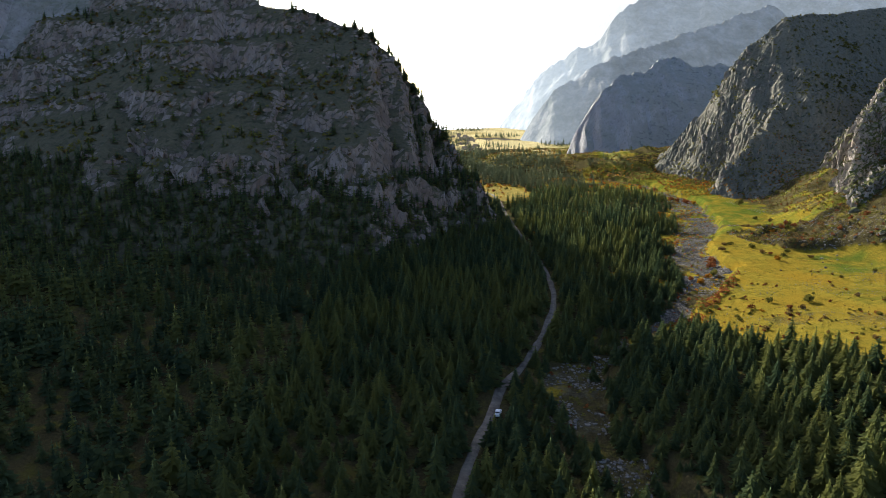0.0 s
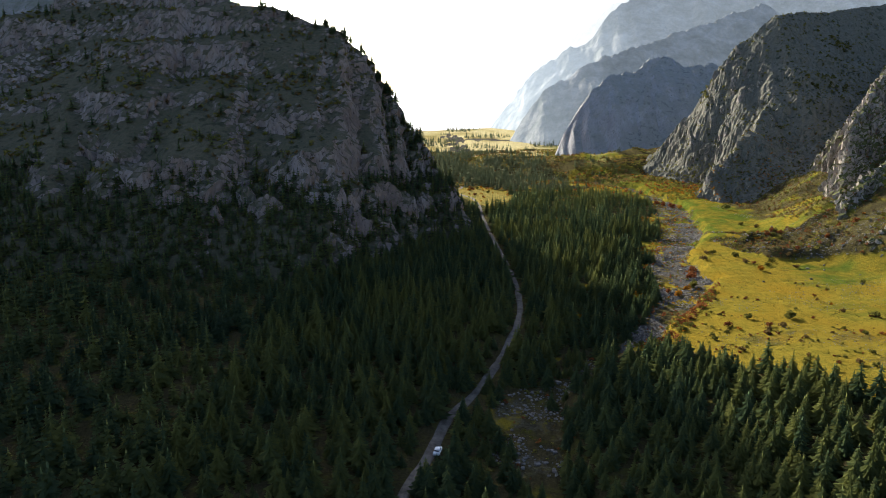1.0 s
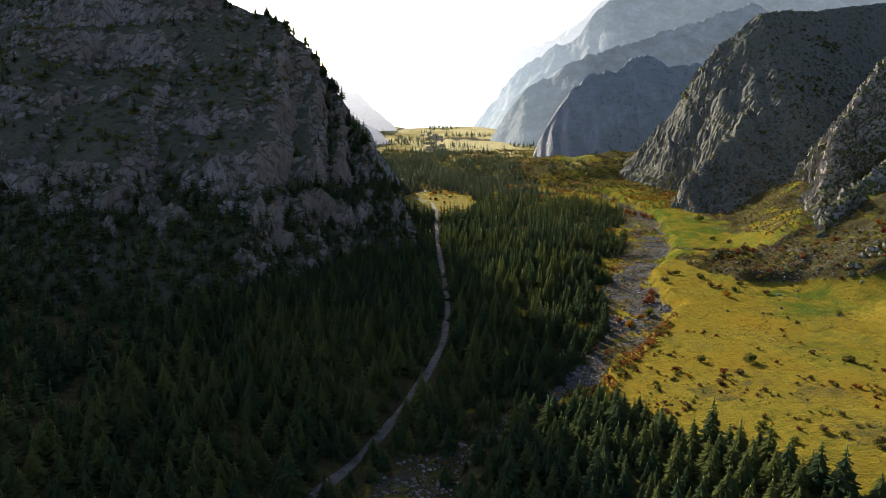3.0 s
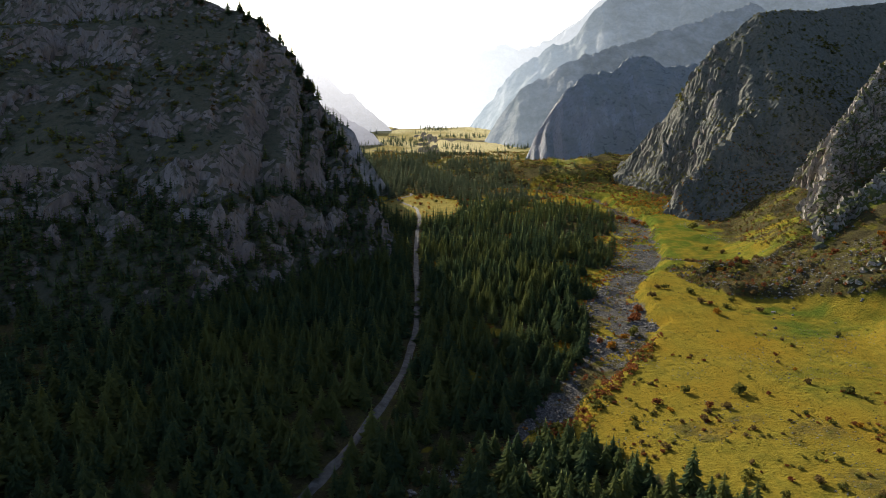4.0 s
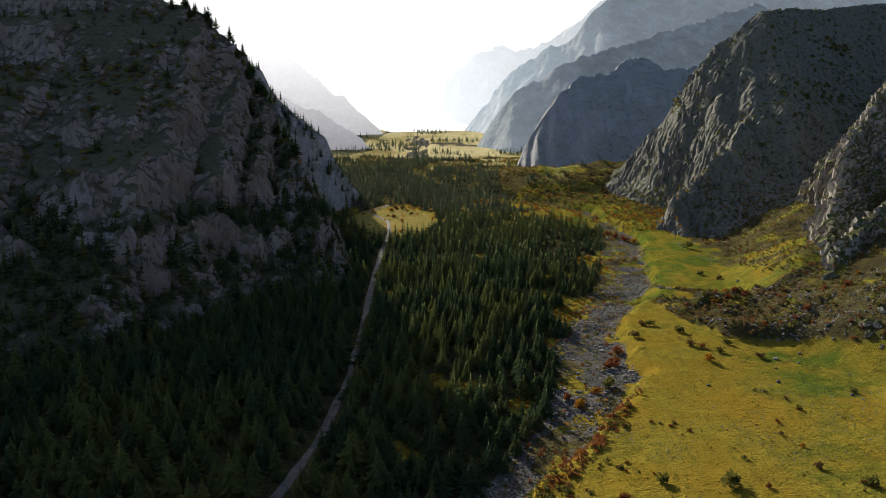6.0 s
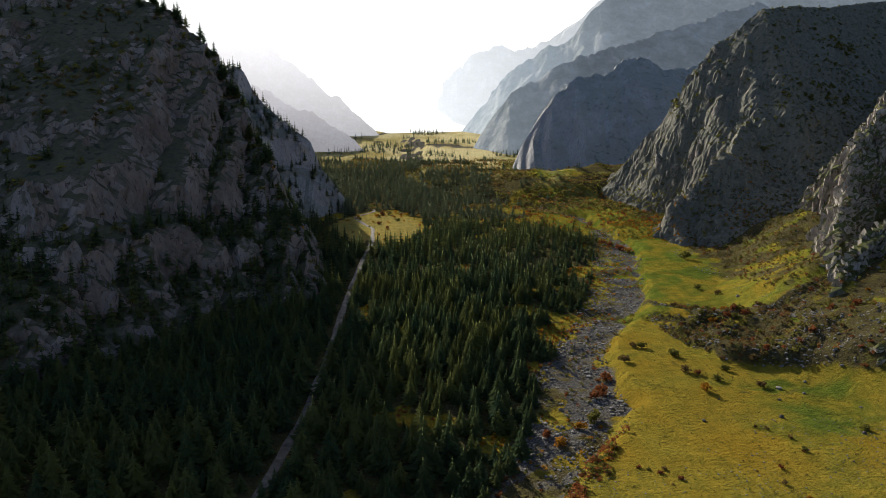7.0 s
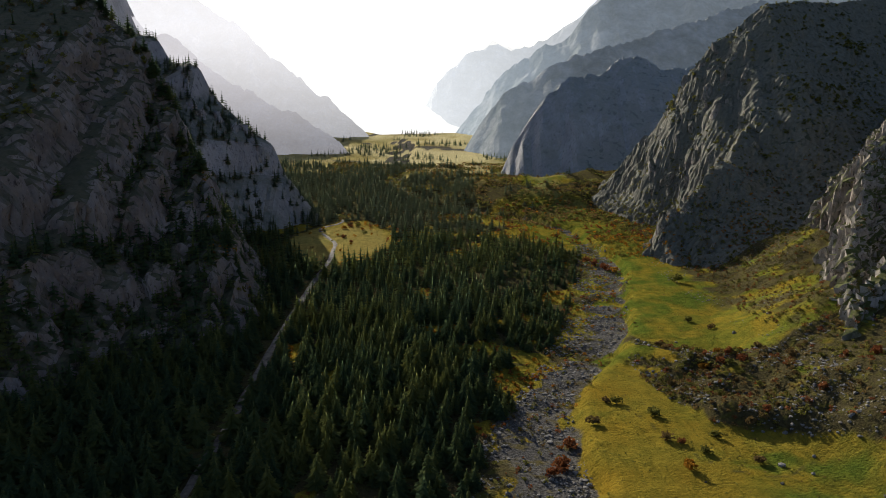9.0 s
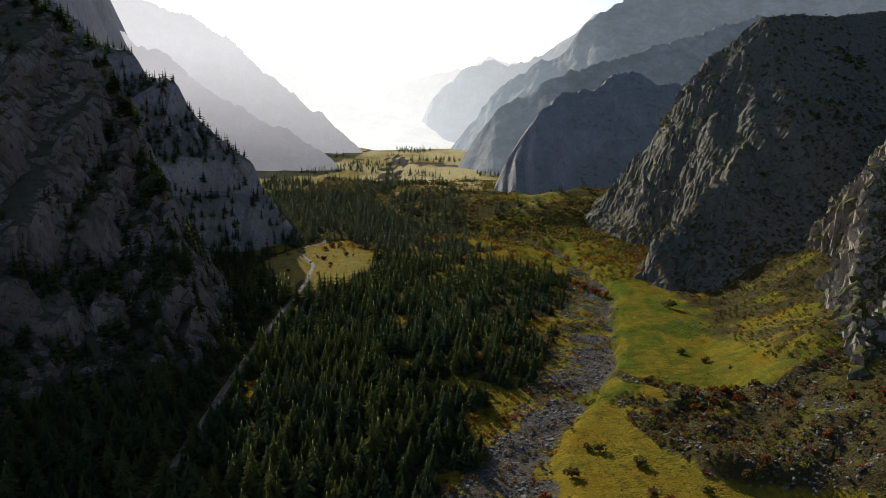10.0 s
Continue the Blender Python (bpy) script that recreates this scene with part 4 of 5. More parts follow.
def build_forest():
    pattern = [tree_kind(k) for k in range(4)]
    # forest of the valley floor
    x, y, rng = scattered((-300, 230, 95, 660), 3.7, 141)
    keep = forest_mask(x, y) & (mountain_z("left", x, y) < 3.5) & (mountain_z("left_massif", x, y) < 3) & ((rng.random(len(x)) < 0.66) | (x > -45) & (y < 520))
    x, y = x[keep], y[keep]
    z = floor_z(x, y) - 0.2
    size = np.clip(7.1 + 2.4 * fbm(x, y, 30, 2, 142) + rng.normal(0, 2.0, len(x)), 2.2, 12.5)
    d, hw, side = along(x, y, RIVER)
    size = size * (0.72 + 0.28 * smooth(0, 14, d - hw))
    # single trees: the edge of the wood along the river, in a stretch of the plan
    edge = np.where((side < 0) & (d - hw < 20) & (y > 285) & (y < 480) | ((y > 225) & (y < 270) & (x > 84)))[0][:300]
    put_trees(pattern, x[edge], y[edge], z[edge], size[edge], rng)
    rest = np.setdiff1d(np.arange(len(x)), edge)
    x, y, z, size = x[rest], y[rest], z[rest], size[rest]
    tint = np.clip(0.42 + 0.6 * fbm(x, y, 28, 3, 143) + rng.normal(0, 0.24, len(x)), 0, 1)
    turn, n = rng.uniform(0, 6.28, len(x)), len(x)
    fine = (x > -45) & (y < 480)
    edge_on = ~fine & (x > -110) & (y < 560)
    for name, shapes, pick in (("spruce_forest", NEAR_SPRUCE, fine), ("spruce_forest_beyond", FAR_SPRUCE, edge_on), ("spruce_forest_far", TINY_SPRUCE, ~fine & ~edge_on)):
        ob = joined(name, shapes, x[pick], y[pick], z[pick], size[pick], turn[pick], rng.integers(0, len(shapes), n)[pick], tint[pick], NEEDLES)
        tagged(ob, "dense dark green spruce forest covering the valley floor", "forest", kind="stuff")
    # woods further up the valley
    x, y, rng = scattered((-80, 230, 655, 1120), 5.6, 144)
    keep = forest_mask(x, y) & (mountain_z("left_second", x, y) < 6)
    keep |= (y > 1000) & (fbm(x, y, 40, 3, 145) > 0.12) & (y < 1120) & (x < 170)
    x, y = x[keep], y[keep]
    size = np.clip(rng.normal(7.6, 1.8, len(x)), 3, 12)
    ob = joined("upper_woods", TINY_SPRUCE, x, y, floor_z(x, y), size, rng.uniform(0, 6.28, len(x)), rng.integers(0, 3, len(x)), rng.uniform(0.2, 1.0, len(x)), NEEDLES_HAZED)
    tagged(ob, "spruce woods further up the valley, coloured pale as haze", "forest", kind="stuff")
    x, y, rng = scattered((-60, 260, 1120, 1750), 11, 151)
    keep = fbm(x, y, 70, 3, 152) > 0.1
    x, y = x[keep], y[keep]
    ob = joined("far_valley_trees", TINY_SPRUCE, x, y, floor_z(x, y), np.clip(rng.normal(7.5, 2, len(x)), 3, 12), rng.uniform(0, 6.28, len(x)), rng.integers(0, 3, len(x)), rng.uniform(0.3, 1, len(x)), NEEDLES_HAZED)
    tagged(ob, "scattered small trees on the bright far valley floor", "forest", kind="stuff")
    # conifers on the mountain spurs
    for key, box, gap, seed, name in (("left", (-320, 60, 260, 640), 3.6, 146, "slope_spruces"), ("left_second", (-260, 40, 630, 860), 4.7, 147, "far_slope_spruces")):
        x, y, rng = scattered(box, gap, seed)
        z = land_z(x, y, [key])
        e = 3.0
        slope = np.hypot(land_z(x + e, y, [key]) - z, land_z(x, y + e, [key]) - z) / e
        h = mountain_z(key, x, y)
        if key == "left":
            line = 44 + 16 * fbm(x, y, 45, 3, 148) - 0.12 * np.clip(x + 60, 0, 90)
            keep = (h > 2) & ((h < line) & (slope < 2.1) | (slope < 0.9) & (rng.random(len(x)) < 0.07) | (x > -20) & (y > 470) & (rng.random(len(x)) < 0.8) & (slope < 2.2))
        else:
            keep = (h > 2) & (slope < 2.4) & (fbm(x, y, 30, 3, 149) > -0.42)
        x, y, z = x[keep], y[keep], z[keep]
        size = np.clip(rng.normal(6.6, 1.7, len(x)), 2.5, 11)
        ob = joined(name, TINY_SPRUCE, x, y, z - 0.4, size, rng.uniform(0, 6.28, len(x)), rng.integers(0, 3, len(x)), rng.uniform(0, 0.7, len(x)), NEEDLES if key == "left" else NEEDLES_HAZED)
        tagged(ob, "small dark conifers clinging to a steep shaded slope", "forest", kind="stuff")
    # single conifers along the sky line of the spur
    rng = np.random.default_rng(150)
    line = np.array(CRESTS["left"][1:9], float)
    t = np.sort(rng.uniform(0, 7, 64))
    x = np.interp(t, np.arange(8), line[:, 0]) + rng.normal(0, 2.5, 64)
    y = np.interp(t, np.arange(8), line[:, 1]) + rng.normal(0, 2.5, 64)
    put_trees(pattern, x, y, land_z(x, y, ["left"]) - 0.4, np.clip(rng.normal(7.2, 2.2, 64), 3, 12), rng, "lone dark spruce on the crest of a rocky spur")
    for k, p in enumerate(pattern):
        px, py = np.array([70.0 + 9 * k]), np.array([420.0 + 11 * k])
        p.matrix_basis = pose(px[0], py[0], floor_z(px, py)[0] - 0.2) @ Matrix.Diagonal((10, 10, 10, 1))


# ---- stones and shrubs ----
def stone_shape(seed):
    rng = random.Random(seed)
    bm = bmesh.new()
    bmesh.ops.create_icosphere(bm, subdivisions=1, radius=0.5)
    bm.verts.ensure_lookup_table()
    co = np.array([[v.co.x * rng.uniform(0.7, 1.3), v.co.y * rng.uniform(0.6, 1.1), v.co.z * rng.uniform(0.4, 0.9)] for v in bm.verts])
    tri = np.array([[v.index for v in f.verts] for f in bm.faces])
    bm.free()
    return co, tri


def shrub_shape(seed, leaves=130, blade=1.25):
    """A rounded, open bush of small leaf blades."""
    rng = random.Random(seed)
    co, tri = [], []
    lobes = [(rng.uniform(-0.28, 0.28), rng.uniform(-0.28, 0.28), rng.uniform(0.3, 0.62), rng.uniform(0.22, 0.36)) for _ in range(6)]
    for _ in range(leaves):
        lx, ly, lz, lr = rng.choice(lobes)
        v = Vector((rng.gauss(0, 1), rng.gauss(0, 1), rng.gauss(0, 1))).normalized() * lr * rng.uniform(0.6, 1.1)
        p = Vector((lx, ly, lz)) + v
        p.z = max(p.z, 0.04)
        a = Vector((rng.gauss(0, 1), rng.gauss(0, 1), rng.gauss(0, 1))).normalized() * 0.11 * blade
        b = Vector((rng.gauss(0, 1), rng.gauss(0, 1), rng.gauss(0, 1))).normalized() * 0.10 * blade
        k = len(co)
        co += [tuple(p - a), tuple(p + b), tuple(p + a), tuple(p - b)]
        tri += [(k, k + 1, k + 2), (k, k + 2, k + 3)]
    return np.array(co), np.array(tri)


def stems_shape(seed):
    rng = random.Random(seed)
    co, tri = [], []
    for _ in range(5):
        a, r = rng.uniform(0, 6.28), rng.uniform(0.1, 0.3)
        tip = (r * math.cos(a), r * math.sin(a), rng.uniform(0.35, 0.6))
        k = len(co)
        co += [(0.03, 0, -0.05), (-0.015, 0.026, -0.05), (-0.015, -0.026, -0.05), tip]
        tri += [(k, k + 1, k + 3), (k + 1, k + 2, k + 3), (k + 2, k, k + 3)]
    return np.array(co), np.array(tri)


SHRUBS = [shrub_shape(k) for k in (1, 2, 3)]
TUFTS = [shrub_shape(k, 22, 1.9) for k in (5, 6, 7)]
BLADES = [shrub_shape(k, 7, 2.6) for k in (8, 9, 10)]
STONES = [stone_shape(k) for k in range(6)]
SHRUB_LABEL = {"rust": "rust-red autumn bush on the dry grass", "orange": "orange autumn bush among grass and stones",
               "olive": "olive-green leafy bush on the open grass", "brown": "brown half-bare bush on the open meadow"}


def shrub_kind(tone, index):
    bush = new("shrub")
    me = raw_mesh("foliage", *SHRUBS[index], SHRUB_LEAF[tone])
    set_tint(me, np.full(len(SHRUBS[index][0]), 0.45))
    ob = new("foliage", me)
    ob.parent = bush
    st = new("stems", raw_mesh("stems", *stems_shape(index), BARK))
    st.parent = bush
    return tagged(bush, SHRUB_LABEL[tone], "shrub", "shrubs on the meadow")


def put_shrub(kinds, tone, x, y, s, rng):
    z = float(floor_z(np.array([x]), np.array([y]))[0])
    src = kinds[tone][rng.integers(3)]
    return copy_thing(src, pose(x, y, z - 0.05, 0, 0, rng.uniform(0, 360)) @ Matrix.Diagonal((s, s, s * rng.uniform(0.75, 1.0), 1)))


def build_scrub():
    rng = np.random.default_rng(161)
    kinds = {tone: [shrub_kind(tone, k) for k in range(3)] for tone in SHRUB_LABEL}
    for i, (tone, three) in enumerate(kinds.items()):
        for k, p in enumerate(three):
            x, y = rng.uniform(135, 220), rng.uniform(255, 335)
            p.matrix_basis = pose(x, y, float(floor_z(np.array([x * 1.0]), np.array([y * 1.0]))[0]) - 0.05) @ Matrix.Diagonal((1.5, 1.5, 1.3, 1))
    # bushes that stand alone on the grass
    for tone, x, y, s in (("olive", 174, 393, 4.0), ("brown", 155, 387, 3.6), ("rust", 148, 382, 4.2), ("rust", 144, 371, 5.0), ("rust", 141, 366, 3.8),
                          ("olive", 165, 401, 3.4), ("brown", 162, 402, 2.6), ("olive", 229, 544, 5.2), ("olive", 209, 336, 2.4), ("rust", 122, 272, 2.6), ("olive", 132, 279, 3.0), ("rust", 135, 267, 2.2), ("brown", 139, 266, 2.6), ("olive", 179, 277, 3.2), ("brown", 172, 286, 2.4), ("olive", 196, 400, 3.4), ("olive", 187, 379, 3.0), ("brown", 173, 377, 3.2), ("rust", 176, 375, 2.4), ("olive", 181, 370, 3.0), ("orange", 174, 362, 3.6), ("brown", 193, 366, 3.0), ("olive", 147, 277, 4.6),
                          ("olive", 213, 480, 3.4), ("brown", 219, 470, 3.2), ("rust", 200, 600, 5.0), ("rust", 204, 590, 5.5), ("orange", 208, 583, 4.4),
                          ("rust", 197, 608, 4.4), ("orange", 124, 333, 3.4), ("rust", 121, 338, 3.0), ("olive", 137, 350, 4.6), ("orange", 132, 344, 3.0)):
        put_shrub(kinds, tone, x, y, 0.68 * s, rng)
    for _ in range(26):
        put_shrub(kinds, str(rng.choice(["olive", "brown", "orange", "rust"])), rng.normal(54, 12), rng.uniform(592, 700), rng.uniform(1.0, 2.4), rng)
    # bushes among the stones of the hump
    made = 0
    while made < 90:
        x, y = rng.uniform(178, 268), rng.uniform(346, 450)
        if stony(np.array([x]), np.array([y]))[0] < 0.35 or fbm(np.array([x]), np.array([y]), 12, 2, 163)[0] < -0.1:
            continue
        put_shrub(kinds, str(rng.choice(["rust", "brown", "olive", "orange"], p=[0.4, 0.27, 0.25, 0.08])), x, y, 0.9 + 1.7 * rng.random() ** 1.6, rng)
        made += 1
    # dotted over the near meadow and the river edge
    made = 0
    while made < 110:
        x, y = rng.uniform(92, 225), rng.uniform(212, 345)
        if forest_mask(np.array([x]), np.array([y]))[0] or fbm(np.array([x]), np.array([y]), 12, 2, 162)[0] < -0.25 + 0.010 * (y - 240):
            continue
        d, hw, _ = along(np.array([x]), np.array([y]), RIVER)
        if d[0] < hw[0] + 2:
            continue
        put_shrub(kinds, str(rng.choice(["rust", "olive", "brown", "brown", "olive", "orange"], p=[0.25, 0.2, 0.2, 0.15, 0.15, 0.05])), x, y, 0.5 + 1.35 * rng.random() ** 1.7, rng)
        made += 1
    # thick scrub on the hump, along the river and up the slopes
    for name, box, gap, tone, share, sizes, seed in (
            ("hump_scrub", (172, 310, 332, 455), 2.0, "brown", 0.7, (0.6, 2.2), 171), ("hump_red_scrub", (175, 300, 335, 455), 3.4, "rust", 0.45, (0.8, 2.2), 172),
            ("hump_green_scrub", (172, 320, 332, 480), 2.1, "olive", 0.6, (0.6, 2.4), 173), ("meadow_tufts", (95, 240, 240, 620), 2.0, "olive", 0.3, (0.25, 0.8), 190), ("meadow_brown_tufts", (95, 240, 240, 620), 2.3, "brown", 0.28, (0.25, 0.8), 191), ("river_scrub", (30, 215, 150, 640), 3.4, "rust", 0.28, (0.6, 1.9), 174),
            ("river_green_scrub", (25, 215, 130, 640), 2.8, "olive", 0.34, (0.5, 1.8), 175), ("river_brown_scrub", (25, 215, 130, 640), 2.8, "brown", 0.34, (0.4, 1.5), 192), ("bank_red_scrub", (84, 150, 238, 335), 1.7, "rust", 0.7, (0.8, 2.6), 197), ("bank_green_scrub", (84, 150, 238, 335), 1.8, "olive", 0.7, (0.8, 2.8), 198), ("bank_gold_scrub", (84, 150, 238, 335), 3.2, "orange", 0.4, (0.7, 2.0), 199), ("river_gold_scrub", (100, 215, 290, 640), 3.4, "orange", 0.3, (0.6, 1.8), 193), ("slope_scrub", (222, 420, 425, 760), 2.9, "olive", 0.75, (0.7, 2.1), 176), ("slope_brown_scrub", (222, 340, 425, 640), 2.7, "brown", 0.7, (0.5, 1.8), 195), ("slope_red_scrub", (222, 340, 425, 640), 3.6, "rust", 0.4, (0.8, 1.8), 221),
            ("valley_scrub", (60, 260, 640, 780), 4.0, "rust", 0.30, (1.4, 3.4), 177), ("valley_gold_scrub", (60, 270, 570, 790), 4.2, "orange", 0.25, (1.4, 3.2), 178),
            ("spur_scrub", (-300, 30, 300, 600), 4.6, "olive", 0.6, (1.6, 4.2), 226), ("spur_brown_scrub", (-300, 30, 300, 600), 5.4, "brown", 0.5, (1.4, 3.2), 227),
            ("bush_patches", (285, 520, 600, 840), 3.4, "olive", 0.9, (2.0, 5.0), 228), ("near_red_bushes", (95, 240, 225, 345), 4.2, "rust", 0.35, (0.6, 1.7), 231), ("near_green_bushes", (95, 240, 225, 345), 4.0, "olive", 0.4, (0.6, 1.8), 232), ("near_brown_bushes", (95, 240, 225, 345), 3.8, "brown", 0.4, (0.5, 1.5), 233), ("rim_scrub", (-5, 46, 468, 540), 2.4, "orange", 0.6, (0.8, 2.2), 216), ("rim_green_scrub", (-10, 46, 465, 545), 2.6, "olive", 0.6, (0.8, 2.4), 217), ("forest_scrub", (56, 190, 270, 660), 2.6, "orange", 0.5, (0.8, 2.2), 218), ("forest_red_scrub", (56, 190, 270, 660), 3.0, "rust", 0.5, (0.8, 2.0), 219), ("upper_scrub", (-20, 300, 720, 1120), 3.0, "olive", 0.7, (1.6, 4.0), 179), ("upper_gold_scrub", (-20, 300, 660, 1120), 6, "orange", 0.2, (1.2, 3.0), 220), ("upper_brown_scrub", (-20, 300, 720, 1120), 3.0, "brown", 0.6, (1.6, 3.8), 196), ("foot_gold_scrub", (205, 292, 585, 662), 2.4, "orange", 0.5, (0.8, 2.2), 223), ("foot_green_scrub", (205, 300, 585, 850), 2.3, "olive", 0.7, (0.7, 2.6), 224), ("slope_dark_scrub", (225, 480, 560, 860), 5.0, "olive", 0.6, (1.4, 3.6), 180)):
        x, y, r2 = scattered(box, gap, seed)
        d, hw, side = along(x, y, RIVER)
        keep = (r2.random(len(x)) < share) & (fbm(x, y, 16, 3, seed) > -0.1)
        if name.startswith("hump"):
            keep &= stony(x, y) > 0.12 + 0.6 * r2.random(len(x))
        elif name.startswith("river"):
            keep &= (d < hw + 3) & (fbm(x, y, 9, 3, 185) < 0.12 + 0.5 * (side < 0) * (y > 430))
        elif name.startswith("bank"):
            keep &= (side > 0) & (d > hw + 0.5) & (d < hw + 13 + 5 * fbm(x, y, 12, 2, 200) - 0.14 * np.abs(y - 275)) & ~forest_mask(x, y)
        elif name.startswith("valley"):
            keep &= (~forest_mask(x, y)) & ((y > 640) | (x > 225)) & (inside(x, y, 52, 640, 30, 60) < 0.3) & (inside(x, y, 222, 560, 30, 60) < 0.3)
        elif name.startswith("forest"):
            dr, _, _ = along(x, y, ROAD + ROAD_ON[1:])
            keep &= (side < 0) & (d > hw - 2) & (dr > 4) & ~forest_mask(x, y) & (inside(x, y, 52, 642, 26, 62) < 0.4)
        elif name.startswith("spur"):
            h = mountain_z("left", x, y)
            slope = np.abs(mountain_z("left", x, y + 4) - h) / 4
            keep &= (h > 35) & (slope < 1.3) & (fbm(x, y, 30, 3, 229) > -0.15)
        elif name.startswith("near"):
            keep &= (side > 0) & (d > hw + 2) & ~forest_mask(x, y) & (fbm(x, y, 12, 2, 162) > -0.2 + 0.009 * (y - 240))
        elif name == "bush_patches":
            keep &= (mountain_z("right", x, y) > 45) & (fbm(x, y, 26, 2, 230) > 0.28)
        elif name.startswith("rim"):
            h = mountain_z("left", x, y)
            keep &= (h > 3) & (h < 75) & (x > 36 - 0.62 * h)
        elif name.startswith("meadow"):
            keep &= (d > hw + 3) & ~forest_mask(x, y) & (side > 0)
        elif name.startswith("foot"):
            keep &= (np.maximum(mountain_z("right", x, y), mountain_z("right_spur", x, y)) < 30 + 14 * fbm(x, y, 20, 2, 225)) & (x > 212) & (x - 212 > 0.55 * np.maximum(610 - y, 0))
        elif name.startswith("upper"):
            keep &= ~forest_mask(x, y) & (inside(x, y, 224, 856, 46, 18, 6) < 0.3)
        else:
            keep &= (x > 230 + 0.10 * (y - 430) + 10 * fbm(x, y, 20, 2, 116)) & (inside(x, y, 218, 548, 24, 42) < 0.3)
        x, y = x[keep], y[keep]
        z = land_z(x, y, ["crag", "right", "right_spur"]) if name.startswith(("slope", "foot", "bush")) else land_z(x, y, ["left"]) if name.startswith(("rim", "spur")) else floor_z(x, y)
        ob = joined(name, BLADES if name.startswith(("meadow", "upper")) else SHRUBS if name.startswith("near") else TUFTS, x, y, z - 0.1, r2.uniform(*sizes, len(x)), r2.uniform(0, 6.28, len(x)), r2.integers(0, 3, len(x)), r2.uniform(0, 1, len(x)), SHRUB_LEAF[tone], r2.uniform(0.6, 0.95, len(x)))
        tagged(ob, {"rust": "thicket of low rust-red autumn scrub", "orange": "thicket of low golden-orange scrub", "olive": "low olive-green scrub on stony ground", "brown": "low brown scrub among stones"}[tone], "scrub", kind="stuff")


def build_stones():
    for name, box, gap, seed, sizes in (("river_stones", (25, 220, 120, 650), 1.2, 181, (0.35, 1.5)), ("hump_stones", (176, 300, 332, 452), 1.25, 182, (0.35, 1.5)), ("slope_stones", (215, 300, 430, 640), 2.0, 183, (0.3, 1.1)), ("near_stones", (90, 220, 215, 345), 1.7, 184, (0.2, 0.7))):
        x, y, rng = scattered(box, gap, seed)
        d, hw, side = along(x, y, RIVER)
        if name == "river_stones":
            keep = (d < hw + 0.5) & (fbm(x, y, 9, 3, 185) > -0.12 + 0.1 * (y < 250))
        elif name == "hump_stones":
            keep = (stony(x, y) > 0.3) & (fbm(x, y, 11, 3, 186) > -0.08)
        elif name == "near_stones":
            keep = (fbm(x, y, 14, 3, 113) > 0.12) & (d > hw + 3) & ~forest_mask(x, y)
        else:
            keep = (x > 226) & (fbm(x, y, 18, 3, 187) > 0.05)
        x, y = x[keep], y[keep]
        size = sizes[0] + (sizes[1] - sizes[0]) * rng.random(len(x)) ** 2.6
        z = land_z(x, y, ["crag", "right", "right_spur"]) if name == "slope_stones" else floor_z(x, y)
        ob = joined(name, STONES, x, y, z + 0.05 * size, size, rng.uniform(0, 6.28, len(x)), rng.integers(0, 6, len(x)), rng.random(len(x)), STONE)
        tagged(ob, "grey stones and cobbles strewn over the ground", "stones", kind="stuff")
    rng = np.random.default_rng(188)
    meshes = [raw_mesh("boulder", *s, STONE) for s in STONES]
    dark = [raw_mesh("boulder", *s, DARK_STONE) for s in STONES]
    for x, y, s in ((189, 343, 1.7), (194, 355, 1.3), (166, 341, 1.5), (207, 333, 1.6), (176, 356, 0.9), (216, 350, 1.2)):
        ob = new("boulder", dark[int(x) % 6])
        ob.matrix_basis = pose(x, y, float(floor_z(np.array([x * 1.0]), np.array([y * 1.0]))[0]) + 0.1 * s, 0, 0, 40 * s) @ Matrix.Diagonal((s, s, s, 1))
        tagged(ob, "dark stone lying alone on the open meadow", "boulder", "boulders of the valley")
    made = 0
    while made < 90:
        x, y = (rng.uniform(28, 215), rng.uniform(150, 640)) if made < 50 else (rng.uniform(185, 275), rng.uniform(352, 462))
        a, b = np.array([x]), np.array([y])
        d, hw, _ = along(a, b, RIVER)
        if made < 50 and d[0] > hw[0]:
            continue
        s = rng.uniform(1.0, 2.1)
        ob = new("boulder", meshes[rng.integers(6)])
        ob.matrix_basis = pose(x, y, float(floor_z(a, b)[0]) + 0.1 * s, 0, 0, rng.uniform(0, 360)) @ Matrix.Diagonal((s, s, s, 1))
        tagged(ob, "grey weathered boulder half sunk in stony ground", "boulder", "boulders of the valley")
        made += 1


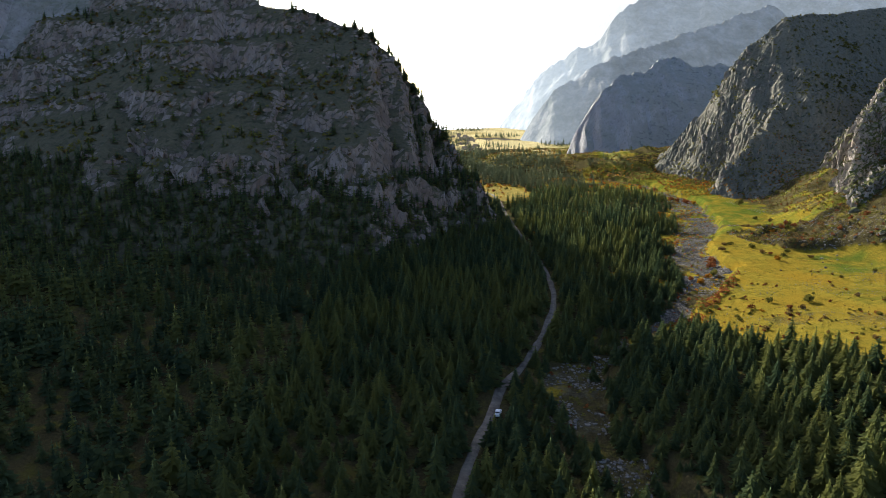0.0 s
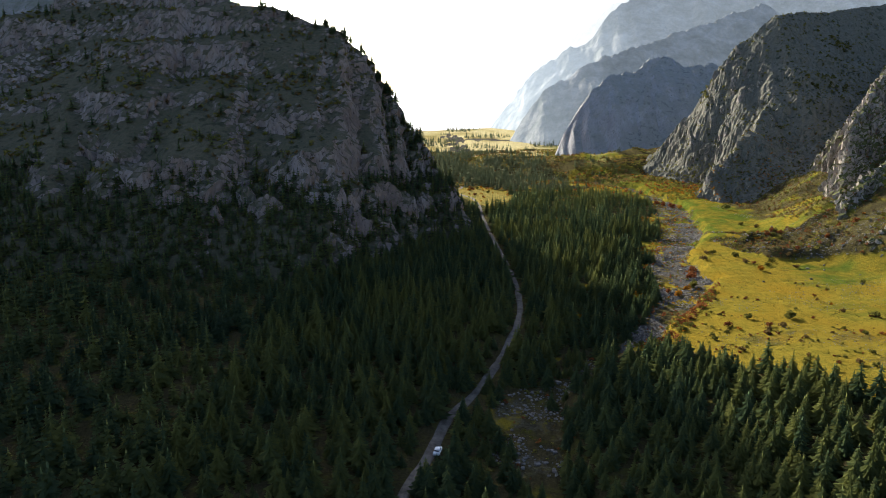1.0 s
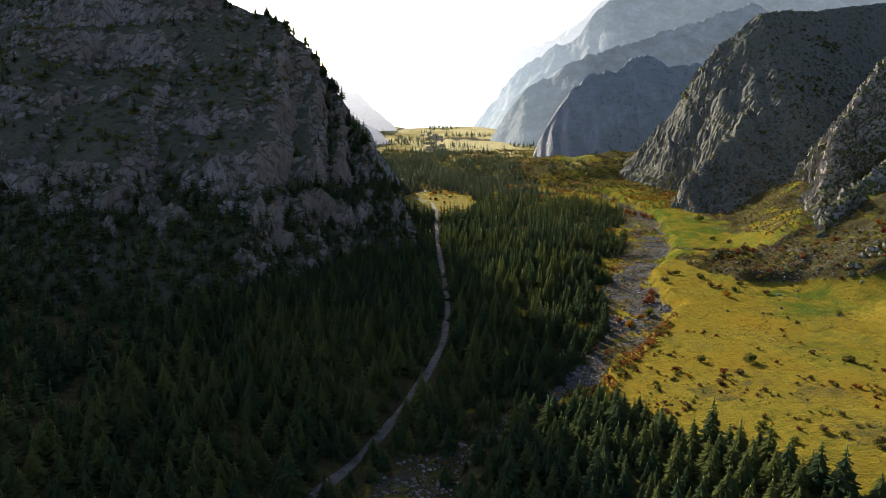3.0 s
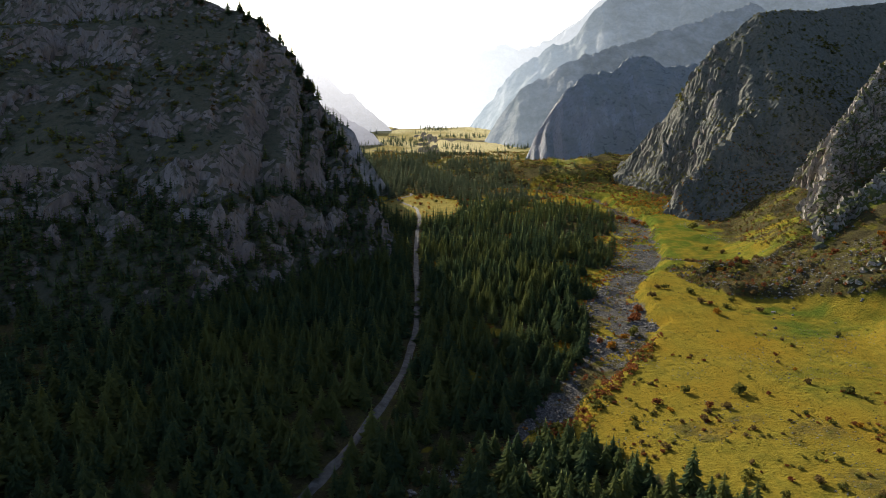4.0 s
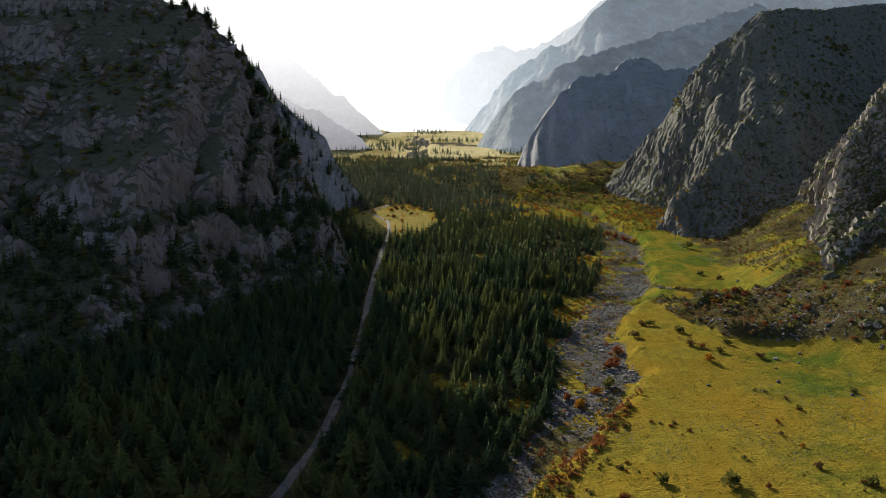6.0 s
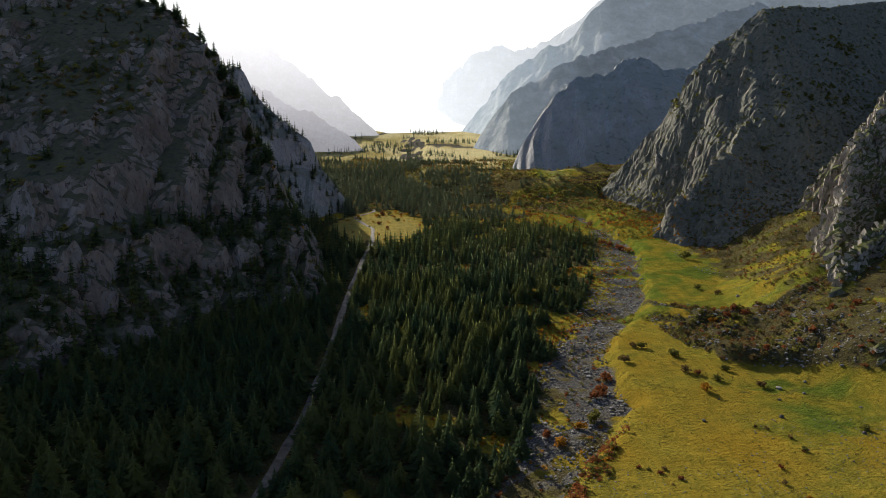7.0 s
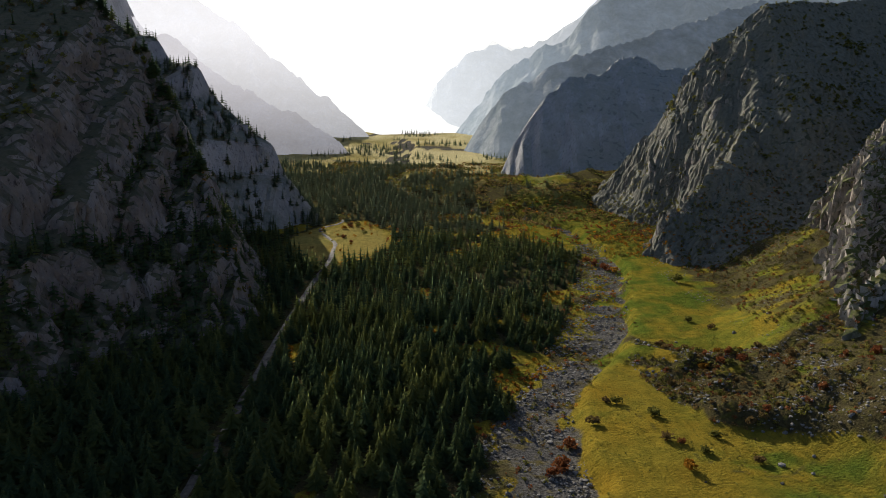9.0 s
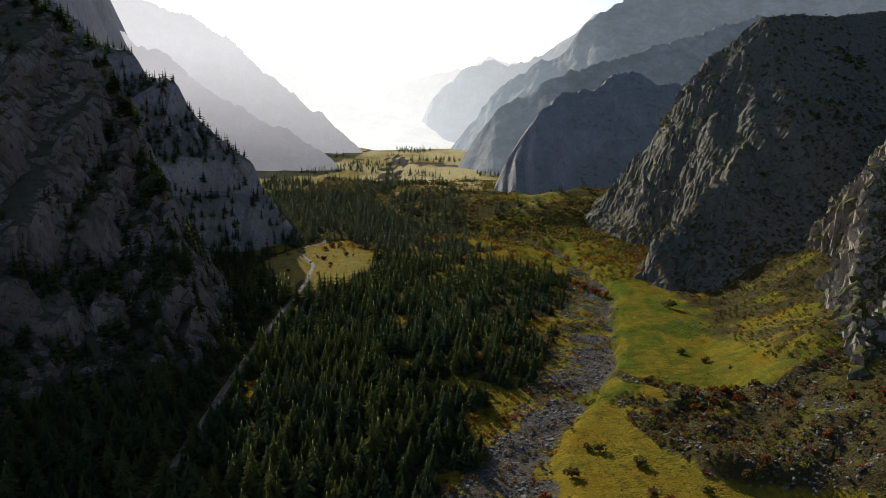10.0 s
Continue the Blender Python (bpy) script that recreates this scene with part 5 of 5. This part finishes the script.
def build_car():
    """A small white car standing on the track among the trees."""
    car = new("car")
    paint = plain_material("white_car_paint", (0.74, 0.74, 0.73), (0.80, 0.80, 0.79), 0.5, 0.35, 0.002)
    glass = plain_material("dark_car_glass", (0.02, 0.022, 0.025), (0.03, 0.032, 0.035), 0.5, 0.08, 0.001)
    rubber = plain_material("tyre_rubber", (0.02, 0.02, 0.02), (0.035, 0.035, 0.035), 0.1, 0.9, 0.002)
    steel = plain_material("wheel_rim_metal", (0.45, 0.45, 0.46), (0.55, 0.55, 0.56), 0.1, 0.35, 0.002)

    def piece(name, bm, mat, parent):
        me = bpy.data.meshes.new(name)
        bm.to_mesh(me)
        bm.free()
        me.materials.append(mat)
        ob = new(name, me)
        ob.parent = parent
        return ob

    def box(sx, sy, sz, x, y, z, top=1.0, bevel=0.06):
        bm = bmesh.new()
        bmesh.ops.create_cube(bm, size=1)
        for v in bm.verts:
            k = top if v.co.z > 0 else 1.0
            v.co = Vector((v.co.x * sx * (1 + (k - 1) * 0.6) + x, v.co.y * sy * k + y, v.co.z * sz + z))
        bmesh.ops.bevel(bm, geom=bm.edges[:], offset=bevel, segments=2, affect="EDGES")
        return bm

    piece("body", box(1.66, 3.9, 0.62, 0, 0, 0.62, 0.96, 0.12), paint, car)
    cabin = piece("cabin", box(1.46, 2.2, 0.56, 0, -0.15, 1.18, 0.7, 0.08), paint, car)
    piece("windscreen", box(1.24, 0.05, 0.34, 0, 0.86, 1.18, 0.9, 0.01), glass, cabin)
    piece("rear_window", box(1.24, 0.05, 0.34, 0, -1.14, 1.18, 0.9, 0.01), glass, cabin)
    for sx in (-1, 1):
        piece("side_window", box(0.04, 1.5, 0.32, 0.70 * sx, -0.15, 1.19, 0.8, 0.01), glass, cabin)
        piece("headlight", box(0.3, 0.06, 0.14, 0.58 * sx, 1.95, 0.70, 1.0, 0.02), steel, car)
        for y in (-1.2, 1.2):
            for name, r, w, mat, holder in (("wheel", 0.31, 0.2, rubber, car), ("rim", 0.19, 0.22, steel, None)):
                bm = bmesh.new()
                bmesh.ops.create_cone(bm, cap_ends=True, segments=16, radius1=r, radius2=r, depth=w)
                bmesh.ops.transform(bm, matrix=pose(0.78 * sx, y, 0.31, 0, 90, 0), verts=bm.verts)
                made = piece(name, bm, mat, holder or wheel)
                wheel = made if name == "wheel" else wheel
    x, y = np.array([15.2]), np.array([185.0])
    car.matrix_basis = pose(15.2, 185.0, float(floor_z(x, y)[0]) + 0.30, 0, 0, -12)
    tagged(car, "small white car standing on the gravel track", "car")


def build_outcrop(x, y, seed):
    """A low group of broken rocks standing out of the grass."""
    rng = np.random.default_rng(seed)
    base = float(floor_z(np.array([x]), np.array([y]))[0])
    rock = new("rock_outcrop")
    rock.matrix_basis = pose(x, y, base)
    meshes = [raw_mesh("rock", co, tri, ROCK_CRAG) for co, tri in SMALL_BLOCKS]
    for k in range(7):
        dx, dy, r = rng.uniform(-9, 9), rng.uniform(-4, 4), rng.uniform(1.2, 3.0)
        z = float(floor_z(np.array([x + dx]), np.array([y + dy]))[0]) - base
        ob = new("rock", meshes[k % 5])
        ob.parent = rock
        ob.matrix_basis = pose(dx, dy, z - 0.15 * r, rng.uniform(-20, 20), rng.uniform(-20, 20), rng.uniform(0, 360)) @ Matrix.Diagonal((r, r, 0.7 * r, 1))
    tagged(rock, "pale broken rocks standing out of the grassy slope", "rocks")


build_outcrop(231.0, 363.0, 221)
build_outcrop(243.0, 366.0, 222)
build_car()
build_forest()
build_scrub()
build_stones()
